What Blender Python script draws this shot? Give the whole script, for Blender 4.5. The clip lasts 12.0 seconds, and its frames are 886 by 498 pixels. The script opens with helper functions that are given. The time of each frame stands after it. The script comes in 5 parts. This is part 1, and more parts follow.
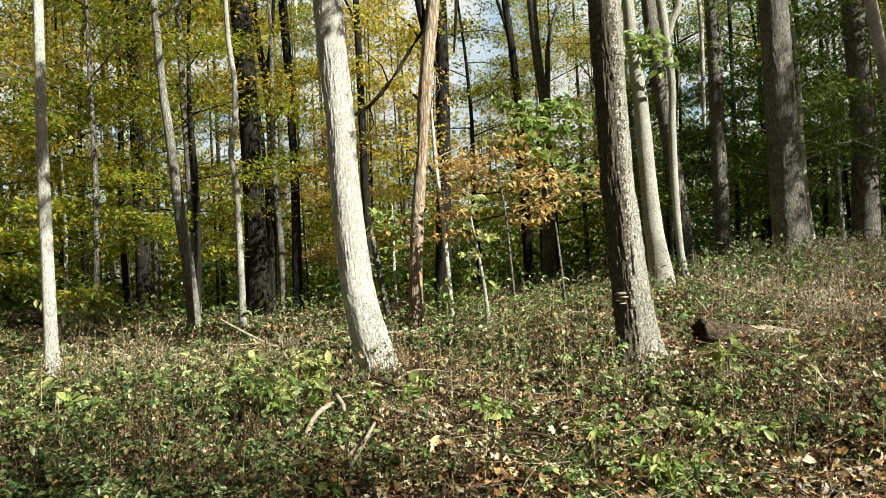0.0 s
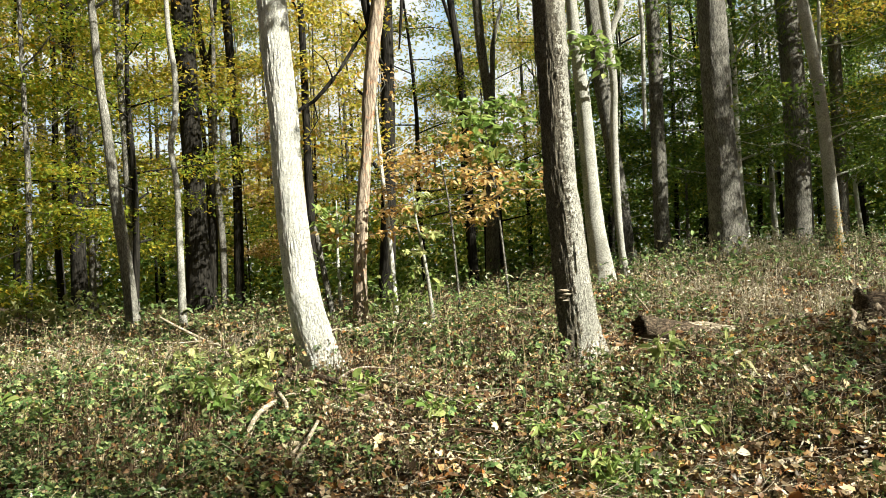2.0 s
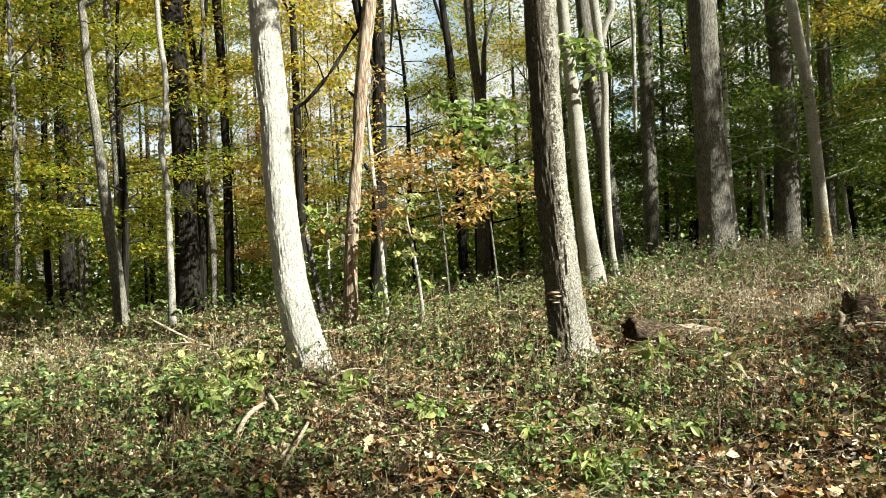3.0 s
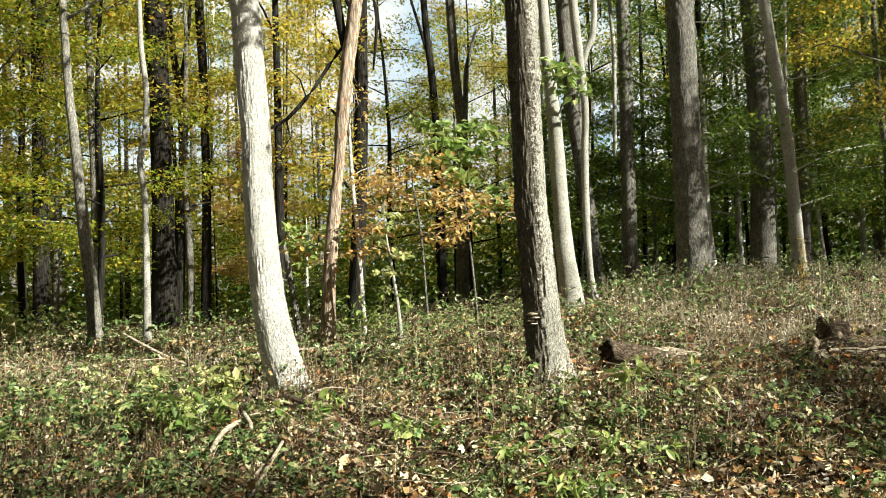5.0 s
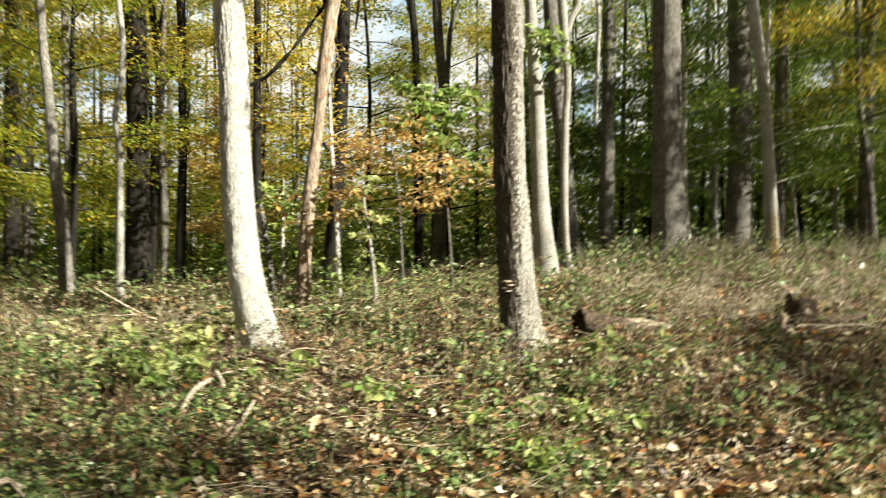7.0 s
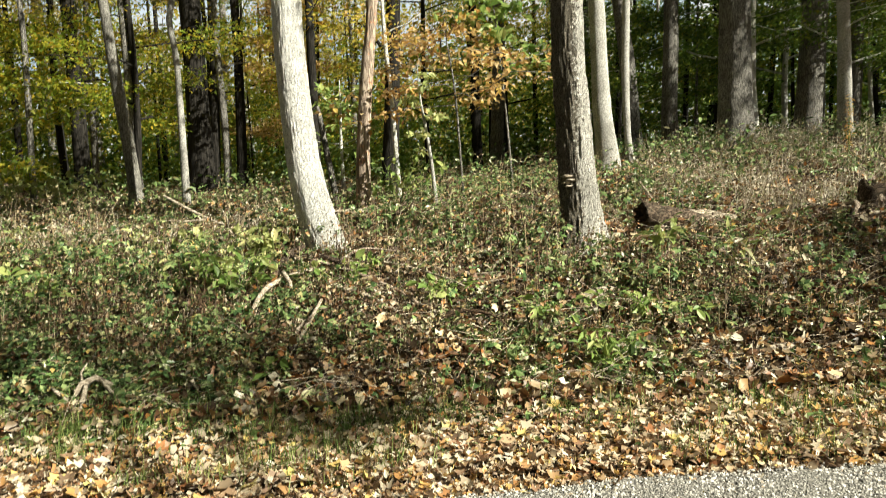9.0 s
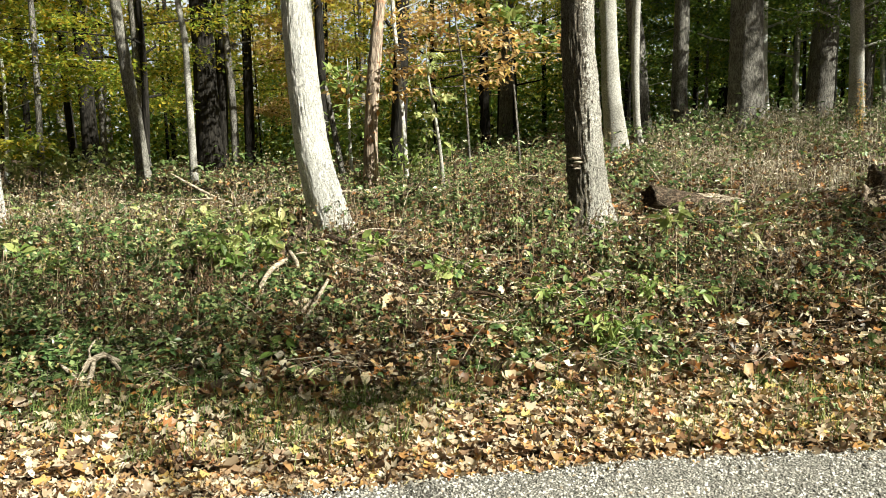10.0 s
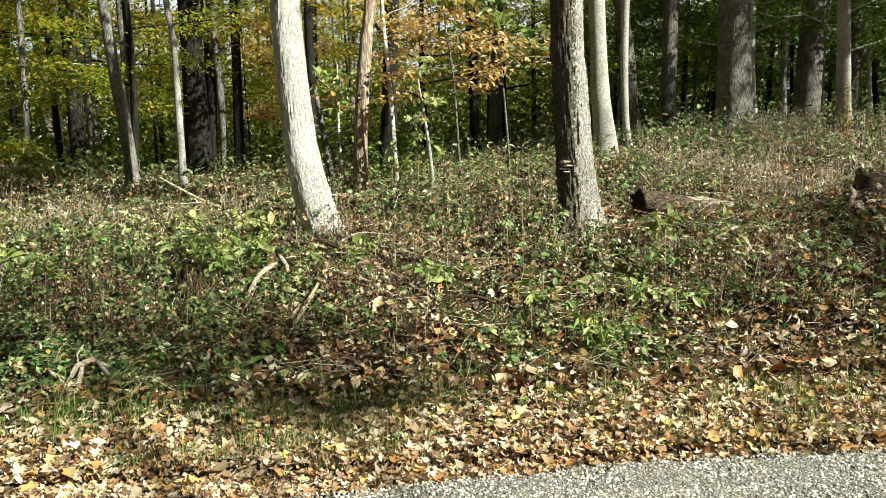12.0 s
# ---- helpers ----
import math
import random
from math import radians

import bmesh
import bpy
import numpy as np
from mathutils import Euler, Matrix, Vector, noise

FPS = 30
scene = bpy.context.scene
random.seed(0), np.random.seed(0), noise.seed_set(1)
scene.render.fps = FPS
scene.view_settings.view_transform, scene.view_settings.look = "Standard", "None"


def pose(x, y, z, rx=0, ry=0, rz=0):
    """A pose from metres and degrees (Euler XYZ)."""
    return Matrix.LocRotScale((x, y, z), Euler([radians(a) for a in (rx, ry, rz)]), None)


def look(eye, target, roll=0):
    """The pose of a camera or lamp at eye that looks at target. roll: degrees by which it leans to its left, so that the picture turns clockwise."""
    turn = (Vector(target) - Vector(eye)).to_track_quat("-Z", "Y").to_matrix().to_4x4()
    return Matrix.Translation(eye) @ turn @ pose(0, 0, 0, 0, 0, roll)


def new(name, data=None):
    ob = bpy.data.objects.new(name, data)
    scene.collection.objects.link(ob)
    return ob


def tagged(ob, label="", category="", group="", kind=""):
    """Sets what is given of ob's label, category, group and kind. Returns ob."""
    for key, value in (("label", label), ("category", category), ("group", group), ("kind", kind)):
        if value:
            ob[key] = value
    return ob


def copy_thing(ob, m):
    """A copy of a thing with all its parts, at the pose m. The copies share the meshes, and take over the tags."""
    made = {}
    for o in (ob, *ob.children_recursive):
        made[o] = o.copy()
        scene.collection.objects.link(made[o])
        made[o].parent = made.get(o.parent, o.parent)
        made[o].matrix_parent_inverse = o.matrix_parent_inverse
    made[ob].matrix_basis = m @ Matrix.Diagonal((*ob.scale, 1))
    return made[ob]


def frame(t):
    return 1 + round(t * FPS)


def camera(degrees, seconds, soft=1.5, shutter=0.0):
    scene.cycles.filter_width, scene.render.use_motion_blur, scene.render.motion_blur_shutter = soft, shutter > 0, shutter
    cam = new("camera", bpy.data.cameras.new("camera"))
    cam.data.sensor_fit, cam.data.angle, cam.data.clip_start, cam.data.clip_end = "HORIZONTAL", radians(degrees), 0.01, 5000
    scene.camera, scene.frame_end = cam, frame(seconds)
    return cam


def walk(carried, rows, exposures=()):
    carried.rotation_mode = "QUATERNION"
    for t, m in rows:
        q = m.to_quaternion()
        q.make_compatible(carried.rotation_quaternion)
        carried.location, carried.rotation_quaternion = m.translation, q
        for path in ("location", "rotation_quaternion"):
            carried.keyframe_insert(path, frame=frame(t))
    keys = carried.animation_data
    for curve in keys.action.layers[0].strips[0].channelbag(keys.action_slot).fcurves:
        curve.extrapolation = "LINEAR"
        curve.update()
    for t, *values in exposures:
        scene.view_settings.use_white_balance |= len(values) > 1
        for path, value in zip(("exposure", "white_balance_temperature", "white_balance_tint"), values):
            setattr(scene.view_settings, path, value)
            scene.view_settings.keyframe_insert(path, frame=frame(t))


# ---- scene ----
# ---- camera ----
EYE = 1.6
cam = camera(57.0, 12.0, soft=0.6, shutter=0.8)
# seconds, yaw, pitch, roll
TURNS = [
    (0.0, 0.00, 2.98, -3.23),
    (0.5, -0.28, 2.35, -2.90),
    (1.0, -2.53, 2.19, -3.24),
    (1.5, -3.55, 2.37, -3.24),
    (2.0, -3.88, 2.56, -3.23),
    (2.5, -4.15, 2.67, -3.17),
    (3.0, -4.53, 2.65, -3.06),
    (5.0, -6.05, 3.96, -2.17),
    (5.5, -6.58, 4.48, -2.14),
    (6.0, -6.88, 4.61, -1.95),
    (6.5, -6.94, 4.36, -2.29),
    (6.7, -6.74, 3.92, -2.33),
    (6.8, -7.28, 3.94, -1.24),
    (6.9, -7.80, 2.48, 0.00),
    (7.0, -7.63, 1.48, -0.35),
    (7.1, -6.40, 1.38, -1.95),
    (7.2, -5.51, 1.30, -3.38),
    (8.8, -3.29, -4.77, -2.68),
    (9.0, -3.28, -5.60, -2.20),
    (9.5, -2.75, -6.50, -2.09),
    (10.0, -2.76, -6.90, -1.64),
    (10.5, -2.88, -6.85, -1.55),
    (11.0, -2.88, -6.74, -1.72),
    (11.5, -3.42, -6.70, -1.76),
    (12.0, -3.47, -6.67, -1.69),
]
walk(cam, [(t, pose(0, 0, EYE, 90 + pitch, 0, yaw) @ pose(0, 0, 0, 0, 0, roll)) for t, yaw, pitch, roll in TURNS],
     exposures=[(0, 1.24, 6800, 2), (0.6, 1.46, 6800, 2), (6, 1.48, 6800, 2), (7, 1.6, 7100, 5), (9, 1.34, 6900, 4), (10, 1.34, 6700, 4), (10.5, 1.28, 6600, 3), (12, 1.32, 6600, 2)])

# ---- light ----
SUN_TURN, SUN_HEIGHT = 125.0, 37.0          # clockwise from straight ahead, above the horizon
sky_world = bpy.data.worlds.new("sky")
scene.world = sky_world
sky_world.use_nodes = True
wn = sky_world.node_tree.nodes
sky = wn.new("ShaderNodeTexSky")
sky.sky_type, sky.sun_disc = "NISHITA", False
sky.dust_density, sky.air_density = 3.0, 0.8
sky.sun_elevation, sky.sun_rotation = radians(SUN_HEIGHT), radians(SUN_TURN)
sky_world.node_tree.links.new(sky.outputs[0], wn["Background"].inputs[0])
wn["Background"].inputs[1].default_value = 0.006
sun_dir = Vector((math.sin(radians(SUN_TURN)) * math.cos(radians(SUN_HEIGHT)),
                  math.cos(radians(SUN_TURN)) * math.cos(radians(SUN_HEIGHT)), math.sin(radians(SUN_HEIGHT))))
sun = new("sun", bpy.data.lights.new("sun", "SUN"))
sun.data.energy, sun.data.angle, sun.data.color = 5.0, radians(0.5), (1.0, 0.97, 0.88)
sun.matrix_world = look(sun_dir * 60, (0, 0, 0))


# ---- materials ----
def material(name):
    m = bpy.data.materials.new(name)
    m.use_nodes = True
    nt = m.node_tree
    return m, nt, nt.nodes["Principled BSDF"], nt.nodes["Material Output"]


def ramp_node(nt, stops):
    r = nt.nodes.new("ShaderNodeValToRGB")
    els = r.color_ramp.elements
    while len(els) < len(stops):
        els.new(0.5)
    for e, (p, c) in zip(els, stops):
        e.position, e.color = p, (*c, 1)
    return r


def noise_node(nt, vec, scale, detail=4.0, rough=0.6):
    n = nt.nodes.new("ShaderNodeTexNoise")
    n.inputs["Scale"].default_value, n.inputs["Detail"].default_value = scale, detail
    n.inputs["Roughness"].default_value = rough
    if vec:
        nt.links.new(vec, n.inputs["Vector"])
    return n


def mix_node(nt, fac, a, b, mode="MIX"):
    m = nt.nodes.new("ShaderNodeMix")
    m.data_type, m.blend_type = "RGBA", mode
    for slot, v in ((0, fac), (6, a), (7, b)):
        if isinstance(v, (int, float)):
            m.inputs[slot].default_value = v
        elif isinstance(v, tuple):
            m.inputs[slot].default_value = (*v, 1)
        else:
            nt.links.new(v, m.inputs[slot])
    return m.outputs[2]


def math_node(nt, op, a, b):
    m = nt.nodes.new("ShaderNodeMath")
    m.operation = op
    for slot, v in ((0, a), (1, b)):
        if isinstance(v, (int, float)):
            m.inputs[slot].default_value = v
        else:
            nt.links.new(v, m.inputs[slot])
    return m.outputs[0]


def leaf_material(name, stops, through_light=0.45, gloss=0.45):
    """A leaf's surface: each leaf takes its own colour, with darker blotches, and lets some light through."""
    m, nt, bsdf, out = material(name)
    geo, info = nt.nodes.new("ShaderNodeNewGeometry"), nt.nodes.new("ShaderNodeObjectInfo")
    pick = math_node(nt, "FRACT", math_node(nt, "ADD", geo.outputs["Random Per Island"], info.outputs["Random"]), 0)
    ramp = ramp_node(nt, stops)
    nt.links.new(pick, ramp.inputs[0])
    coord = nt.nodes.new("ShaderNodeTexCoord")
    blot = noise_node(nt, coord.outputs["Object"], 70, 4, 0.7)
    col = mix_node(nt, math_node(nt, "MULTIPLY", blot.outputs[0], 0.3), ramp.outputs[0], (0.09, 0.055, 0.02), "MIX")
    nt.links.new(col, bsdf.inputs["Base Color"])
    bsdf.inputs["Roughness"].default_value = gloss
    bsdf.inputs["Specular IOR Level"].default_value = 0.35
    trans = nt.nodes.new("ShaderNodeBsdfTranslucent")
    nt.links.new(mix_node(nt, 0.5, col, ramp.outputs[0]), trans.inputs["Color"])
    mix = nt.nodes.new("ShaderNodeMixShader")
    mix.inputs[0].default_value = through_light
    nt.links.new(bsdf.outputs[0], mix.inputs[1])
    nt.links.new(trans.outputs[0], mix.inputs[2])
    nt.links.new(mix.outputs[0], out.inputs["Surface"])
    return m


def bark_material(name, low, high, ridge=30.0, stretch=0.16, depth=0.012, patch=None, patch_at=0.56, bumps=0.8, shade_side=0.0, lying=False, furrow=(0.30, 0.85), speck=7.5, stained=(0.62, 0.6, 0.55)):
    """Bark with upright ridges, broad stains and, where given, patches of moss or lichen, or moss with painted side
    shade.
    """
    m, nt, bsdf, out = material(name)
    coord = nt.nodes.new("ShaderNodeTexCoord")
    mp = nt.nodes.new("ShaderNodeMapping")
    mp.inputs["Scale"].default_value = (stretch, 1, 1) if lying else (1, 1, stretch)
    nt.links.new(coord.outputs["Object"], mp.inputs[0])
    fine = noise_node(nt, mp.outputs[0], ridge, 6, 0.65)
    cell = nt.nodes.new("ShaderNodeTexVoronoi")
    cell.feature = "DISTANCE_TO_EDGE"
    cell.inputs["Scale"].default_value = ridge * 0.9
    warp = mix_node(nt, 0.06, mp.outputs[0], fine.outputs[1])
    nt.links.new(warp, cell.inputs["Vector"])
    stain = noise_node(nt, coord.outputs["Object"], 2.3, 5, 0.6)
    height = math_node(nt, "ADD", math_node(nt, "MULTIPLY", fine.outputs[0], 0.7),
                       math_node(nt, "MINIMUM", math_node(nt, "MULTIPLY", cell.outputs[0], 2.2), 0.5))
    ramp = ramp_node(nt, [(furrow[0], low), (furrow[1], high)])
    nt.links.new(height, ramp.inputs[0])
    broad = ramp_node(nt, [(0.35, stained), (0.65, (1.08, 1.05, 1.0))])
    nt.links.new(stain.outputs[0], broad.inputs[0])
    col = mix_node(nt, 0.9, ramp.outputs[0], broad.outputs[0], "MULTIPLY")
    if patch:
        spots = noise_node(nt, coord.outputs["Object"], speck, 7, 0.7)
        where = spots.outputs[0]
        # patches gather towards -x, painting the side turned from the sun darker
        if shade_side:
            split = nt.nodes.new("ShaderNodeSeparateXYZ")
            nt.links.new(coord.outputs["Object"], split.inputs[0])
            where = math_node(nt, "SUBTRACT", where, math_node(nt, "MULTIPLY", math_node(nt, "ADD", split.outputs[0], 0.015), shade_side))
        edge = ramp_node(nt, [(patch_at, (0, 0, 0)), (patch_at + 0.05, (1, 1, 1))])
        nt.links.new(where, edge.inputs[0])
        tone = ramp_node(nt, [(0.3, tuple(c * 0.35 for c in patch)), (0.85, tuple(c * 2.8 for c in patch))])
        nt.links.new(height, tone.inputs[0])
        col = mix_node(nt, edge.outputs[0], col, tone.outputs[0])
    nt.links.new(col, bsdf.inputs["Base Color"])
    bsdf.inputs["Roughness"].default_value = 0.92
    bsdf.inputs["Specular IOR Level"].default_value = 0.2
    bump = nt.nodes.new("ShaderNodeBump")
    bump.inputs["Strength"].default_value, bump.inputs["Distance"].default_value = bumps, depth
    nt.links.new(height, bump.inputs["Height"])
    nt.links.new(bump.outputs[0], bsdf.inputs["Normal"])
    return m


def earth_material(name, stops, scale, depth=0.03):
    m, nt, bsdf, out = material(name)
    coord = nt.nodes.new("ShaderNodeTexCoord")
    a, b = noise_node(nt, coord.outputs["Object"], scale, 8, 0.7), noise_node(nt, coord.outputs["Object"], scale * 0.07, 4)
    cell = nt.nodes.new("ShaderNodeTexVoronoi")
    cell.inputs["Scale"].default_value = scale * 1.4
    nt.links.new(coord.outputs["Object"], cell.inputs["Vector"])
    ramp = ramp_node(nt, stops)
    nt.links.new(mix_node(nt, 0.45, a.outputs[0], cell.outputs["Color"]), ramp.inputs[0])
    tone = ramp_node(nt, [(0.35, (0.7, 0.68, 0.62)), (0.65, (1.1, 1.05, 1.0))])
    nt.links.new(b.outputs[0], tone.inputs[0])
    nt.links.new(mix_node(nt, 0.8, ramp.outputs[0], tone.outputs[0], "MULTIPLY"), bsdf.inputs["Base Color"])
    bsdf.inputs["Roughness"].default_value = 0.95
    bump = nt.nodes.new("ShaderNodeBump")
    bump.inputs["Strength"].default_value, bump.inputs["Distance"].default_value = 0.9, depth
    nt.links.new(cell.outputs["Distance"], bump.inputs["Height"])
    nt.links.new(bump.outputs[0], bsdf.inputs["Normal"])
    return m


GOLD = (0.52, 0.33, 0.025)
RUST, TAN, BROWN, STRAW = (0.22, 0.085, 0.025), (0.37, 0.28, 0.17), (0.125, 0.085, 0.055), (0.5, 0.42, 0.26)
CREAM = (0.66, 0.58, 0.44)
leaf_green = leaf_material("leaf_green", [(0, (0.05, 0.11, 0.02)), (0.5, (0.1, 0.18, 0.03)), (0.85, (0.2, 0.29, 0.04)), (1, (0.3, 0.3, 0.04))])
leaf_turning = leaf_material("leaf_turning", [(0, (0.1, 0.16, 0.025)), (0.35, (0.22, 0.31, 0.035)), (0.65, (0.36, 0.37, 0.045)), (0.88, (0.56, 0.48, 0.06)), (1, GOLD)], 0.55)
leaf_gold = leaf_material("leaf_gold", [(0, (0.22, 0.25, 0.04)), (0.22, (0.42, 0.4, 0.06)), (0.6, (0.68, 0.57, 0.11)), (0.88, (0.66, 0.47, 0.08)), (1, (0.52, 0.26, 0.04))], 0.58)
leaf_copper = leaf_material("leaf_copper", [(0, (0.58, 0.42, 0.1)), (0.3, (0.56, 0.33, 0.12)), (0.55, (0.66, 0.49, 0.24)), (0.75, (0.52, 0.27, 0.07)), (0.92, (0.7, 0.56, 0.3)), (1, RUST)], 0.4)
leaf_bright = leaf_material("leaf_bright", [(0, (0.15, 0.26, 0.06)), (0.6, (0.28, 0.39, 0.11)), (1, (0.44, 0.48, 0.17))], 0.4)
leaf_lemon = leaf_material("leaf_lemon", [(0, (0.24, 0.32, 0.1)), (0.6, (0.46, 0.5, 0.2)), (1, (0.62, 0.58, 0.28))], 0.35)
litter_mix = leaf_material("litter_mix", [(0, (0.06, 0.038, 0.024)), (0.1, (0.16, 0.1, 0.065)), (0.2, (0.46, 0.37, 0.25)), (0.29, (0.27, 0.14, 0.075)), (0.38, (0.68, 0.61, 0.46)), (0.47, (0.36, 0.25, 0.15)), (0.55, (0.48, 0.25, 0.09)), (0.63, (0.58, 0.48, 0.34)), (0.74, (0.76, 0.7, 0.56)), (0.8, (0.68, 0.55, 0.2)), (0.86, (0.55, 0.33, 0.12)), (0.93, (0.32, 0.13, 0.06)), (1, (0.76, 0.7, 0.57))], 0.2, 0.38)
# near-black stops in litter and weeds stand in for shadowed gaps on the bank
litter_brown = leaf_material("litter_brown", [(0, (0.02, 0.014, 0.01)), (0.2, (0.05, 0.032, 0.02)), (0.32, (0.19, 0.085, 0.04)), (0.42, (0.08, 0.05, 0.032)), (0.54, TAN), (0.63, (0.46, 0.19, 0.05)), (0.72, (0.15, 0.08, 0.05)), (0.82, (0.5, 0.31, 0.13)), (0.9, (0.64, 0.53, 0.34)), (0.96, (0.76, 0.7, 0.54)), (1, (0.8, 0.76, 0.64))], 0.15, 0.45)
weed_mix = leaf_material("weed_mix", [(0, (0.025, 0.05, 0.018)), (0.12, (0.12, 0.18, 0.06)), (0.2, (0.03, 0.02, 0.014)), (0.36, (0.1, 0.062, 0.04)), (0.48, (0.27, 0.15, 0.08)), (0.58, (0.24, 0.27, 0.1)), (0.66, (0.06, 0.04, 0.028)), (0.76, TAN), (0.84, (0.55, 0.47, 0.3)), (0.9, (0.36, 0.17, 0.06)), (0.95, (0.68, 0.6, 0.44)), (1, (0.8, 0.75, 0.62))], 0.2, 0.45)
stalk_mix = leaf_material("stalk_mix", [(0, (0.06, 0.042, 0.03)), (0.3, BROWN), (0.5, (0.24, 0.18, 0.11)), (0.7, TAN), (0.88, STRAW), (1, CREAM)], 0.1, 0.7)
straw_mix = leaf_material("straw_mix", [(0, (0.12, 0.085, 0.055)), (0.25, (0.33, 0.27, 0.18)), (0.5, (0.56, 0.5, 0.39)), (0.78, (0.74, 0.69, 0.58)), (0.88, (0.2, 0.16, 0.1)), (1, (0.22, 0.26, 0.09))], 0.2, 0.6)
grass_mix = leaf_material("grass_mix", [(0, (0.07, 0.13, 0.03)), (0.6, (0.16, 0.25, 0.06)), (1, (0.36, 0.38, 0.14))], 0.25, 0.5)
bark_grey = bark_material("bark_grey", (0.2, 0.195, 0.185), (0.82, 0.815, 0.8), 62, 0.34, 0.018, None, 0.66, 1.0, 0.0, False, (0.28, 0.52), 7.5, (0.8, 0.79, 0.76))
# dark left side: moss, and the trunk's own shade painted with it
bark_moss_shade = bark_material("bark_moss_shade", (0.1, 0.094, 0.085), (0.78, 0.765, 0.73), 74, 0.36, 0.018, (0.08, 0.07, 0.055), 0.58, 1.0, 1.8, False, (0.32, 0.66), 30)
bark_pale = bark_material("bark_pale", (0.2, 0.198, 0.19), (0.46, 0.456, 0.444), 40, 0.8, 0.005, (0.17, 0.165, 0.15), 0.6, 0.6, 0.0, False, (0.3, 0.8), 13)
bark_ash = bark_material("bark_ash", (0.1, 0.097, 0.09), (0.34, 0.332, 0.315), 44, 0.3, 0.01)
# near black because the crowns' shade on these trunks is put into the colour
bark_shade_dark = bark_material("bark_shade_dark", (0.008, 0.007, 0.006), (0.03, 0.027, 0.024), 26, 0.12, 0.02)
bark_brown = bark_material("bark_brown", (0.05, 0.047, 0.044), (0.29, 0.28, 0.268), 52, 0.2, 0.02)
bark_bare = bark_material("bark_bare", (0.15, 0.11, 0.088), (0.52, 0.43, 0.36), 34, 0.12, 0.01, (0.27, 0.14, 0.085), 0.57, 0.7)
wood_rotten = bark_material("wood_rotten", (0.022, 0.016, 0.012), (0.19, 0.14, 0.105), 46, 0.1, 0.02, (0.05, 0.04, 0.028), 0.56, 0.9, 0.0, True)
wood_grey = bark_material("wood_grey", (0.18, 0.145, 0.11), (0.52, 0.46, 0.38), 40, 0.2, 0.008, (0.2, 0.16, 0.12), 0.56, 0.8, 0.0, True)
wood_heart = bark_material("wood_heart", (0.025, 0.017, 0.012), (0.1, 0.065, 0.04), 40, 0.9, 0.01)
soil = earth_material("soil", [(0.25, (0.015, 0.011, 0.007)), (0.45, (0.045, 0.03, 0.018)), (0.6, (0.1, 0.065, 0.035)), (0.75, (0.16, 0.1, 0.045))], 30)
gravel_bed = earth_material("gravel_bed", [(0.25, (0.06, 0.058, 0.053)), (0.5, (0.2, 0.195, 0.18)), (0.75, (0.44, 0.43, 0.4))], 60, 0.016)
stone_mix, snt, sbsdf, _ = material("stone_mix")
sgeo, sramp = snt.nodes.new("ShaderNodeNewGeometry"), ramp_node(snt, [(0, (0.1, 0.095, 0.085)), (0.35, (0.28, 0.265, 0.235)), (0.65, (0.46, 0.44, 0.4)), (0.93, (0.72, 0.7, 0.65)), (1, (0.28, 0.22, 0.15))])
snt.links.new(sgeo.outputs["Random Per Island"], sramp.inputs[0])
snt.links.new(mix_node(snt, 0.4, sramp.outputs[0], noise_node(snt, None, 90).outputs[0], "OVERLAY"), sbsdf.inputs["Base Color"])
sbsdf.inputs["Roughness"].default_value = 0.9


# ---- building helpers ----
def mesh_of(name, verts, faces, mat, smooth=False):
    """A mesh from an array of places and an array of faces with equal numbers of corners."""
    verts, faces = np.asarray(verts, np.float32), np.asarray(faces, np.int32)
    me = bpy.data.meshes.new(name)
    n, k = faces.shape
    me.vertices.add(len(verts)), me.loops.add(n * k), me.polygons.add(n)
    me.vertices.foreach_set("co", verts.ravel())
    me.loops.foreach_set("vertex_index", faces.ravel())
    me.polygons.foreach_set("loop_start", np.arange(0, n * k, k, dtype=np.int32))
    me.polygons.foreach_set("use_smooth", np.full(n, smooth))
    me.update(calc_edges=True)
    me.materials.append(mat)
    return me


def part(name, mesh, parent, label=""):
    ob = new(name, mesh)
    ob.parent = parent
    return tagged(ob, label)


def thing(name, label, category, group="", kind="", at=(0, 0, 0)):
    ob = new(name)
    ob.location = at
    return tagged(ob, label, category, group, kind)


def rotations(turn, tip, lean):
    """Rz(turn) Ry(tip) Rx(lean), for arrays of radians."""
    cz, sz, cy, sy, cx, sx = np.cos(turn), np.sin(turn), np.cos(tip), np.sin(tip), np.cos(lean), np.sin(lean)
    return np.stack([np.stack([cz * cy, cz * sy * sx - sz * cx, cz * sy * cx + sz * sx], -1),
                     np.stack([sz * cy, sz * sy * sx + cz * cx, sz * sy * cx - cz * sx], -1),
                     np.stack([-sy, cy * sx, cy * cx], -1)], -2)


def strewn(shape, places, rots, sizes):
    """Copies of a small shape (its corners and faces) in one pair of arrays."""
    sv, sf = shape
    n, k = len(places), len(sv)
    verts = np.einsum("nij,kj->nki", rots, sv) * np.asarray(sizes).reshape(n, 1, -1) + places[:, None]
    faces = sf[None] + (np.arange(n) * k)[:, None, None]
    return verts.reshape(-1, 3), faces.reshape(-1, sf.shape[1])


def joined(pairs):
    vs, fs, at = [], [], 0
    for v, f in pairs:
        vs.append(v), fs.append(f + at)
        at += len(v)
    return np.concatenate(vs), np.concatenate(fs)


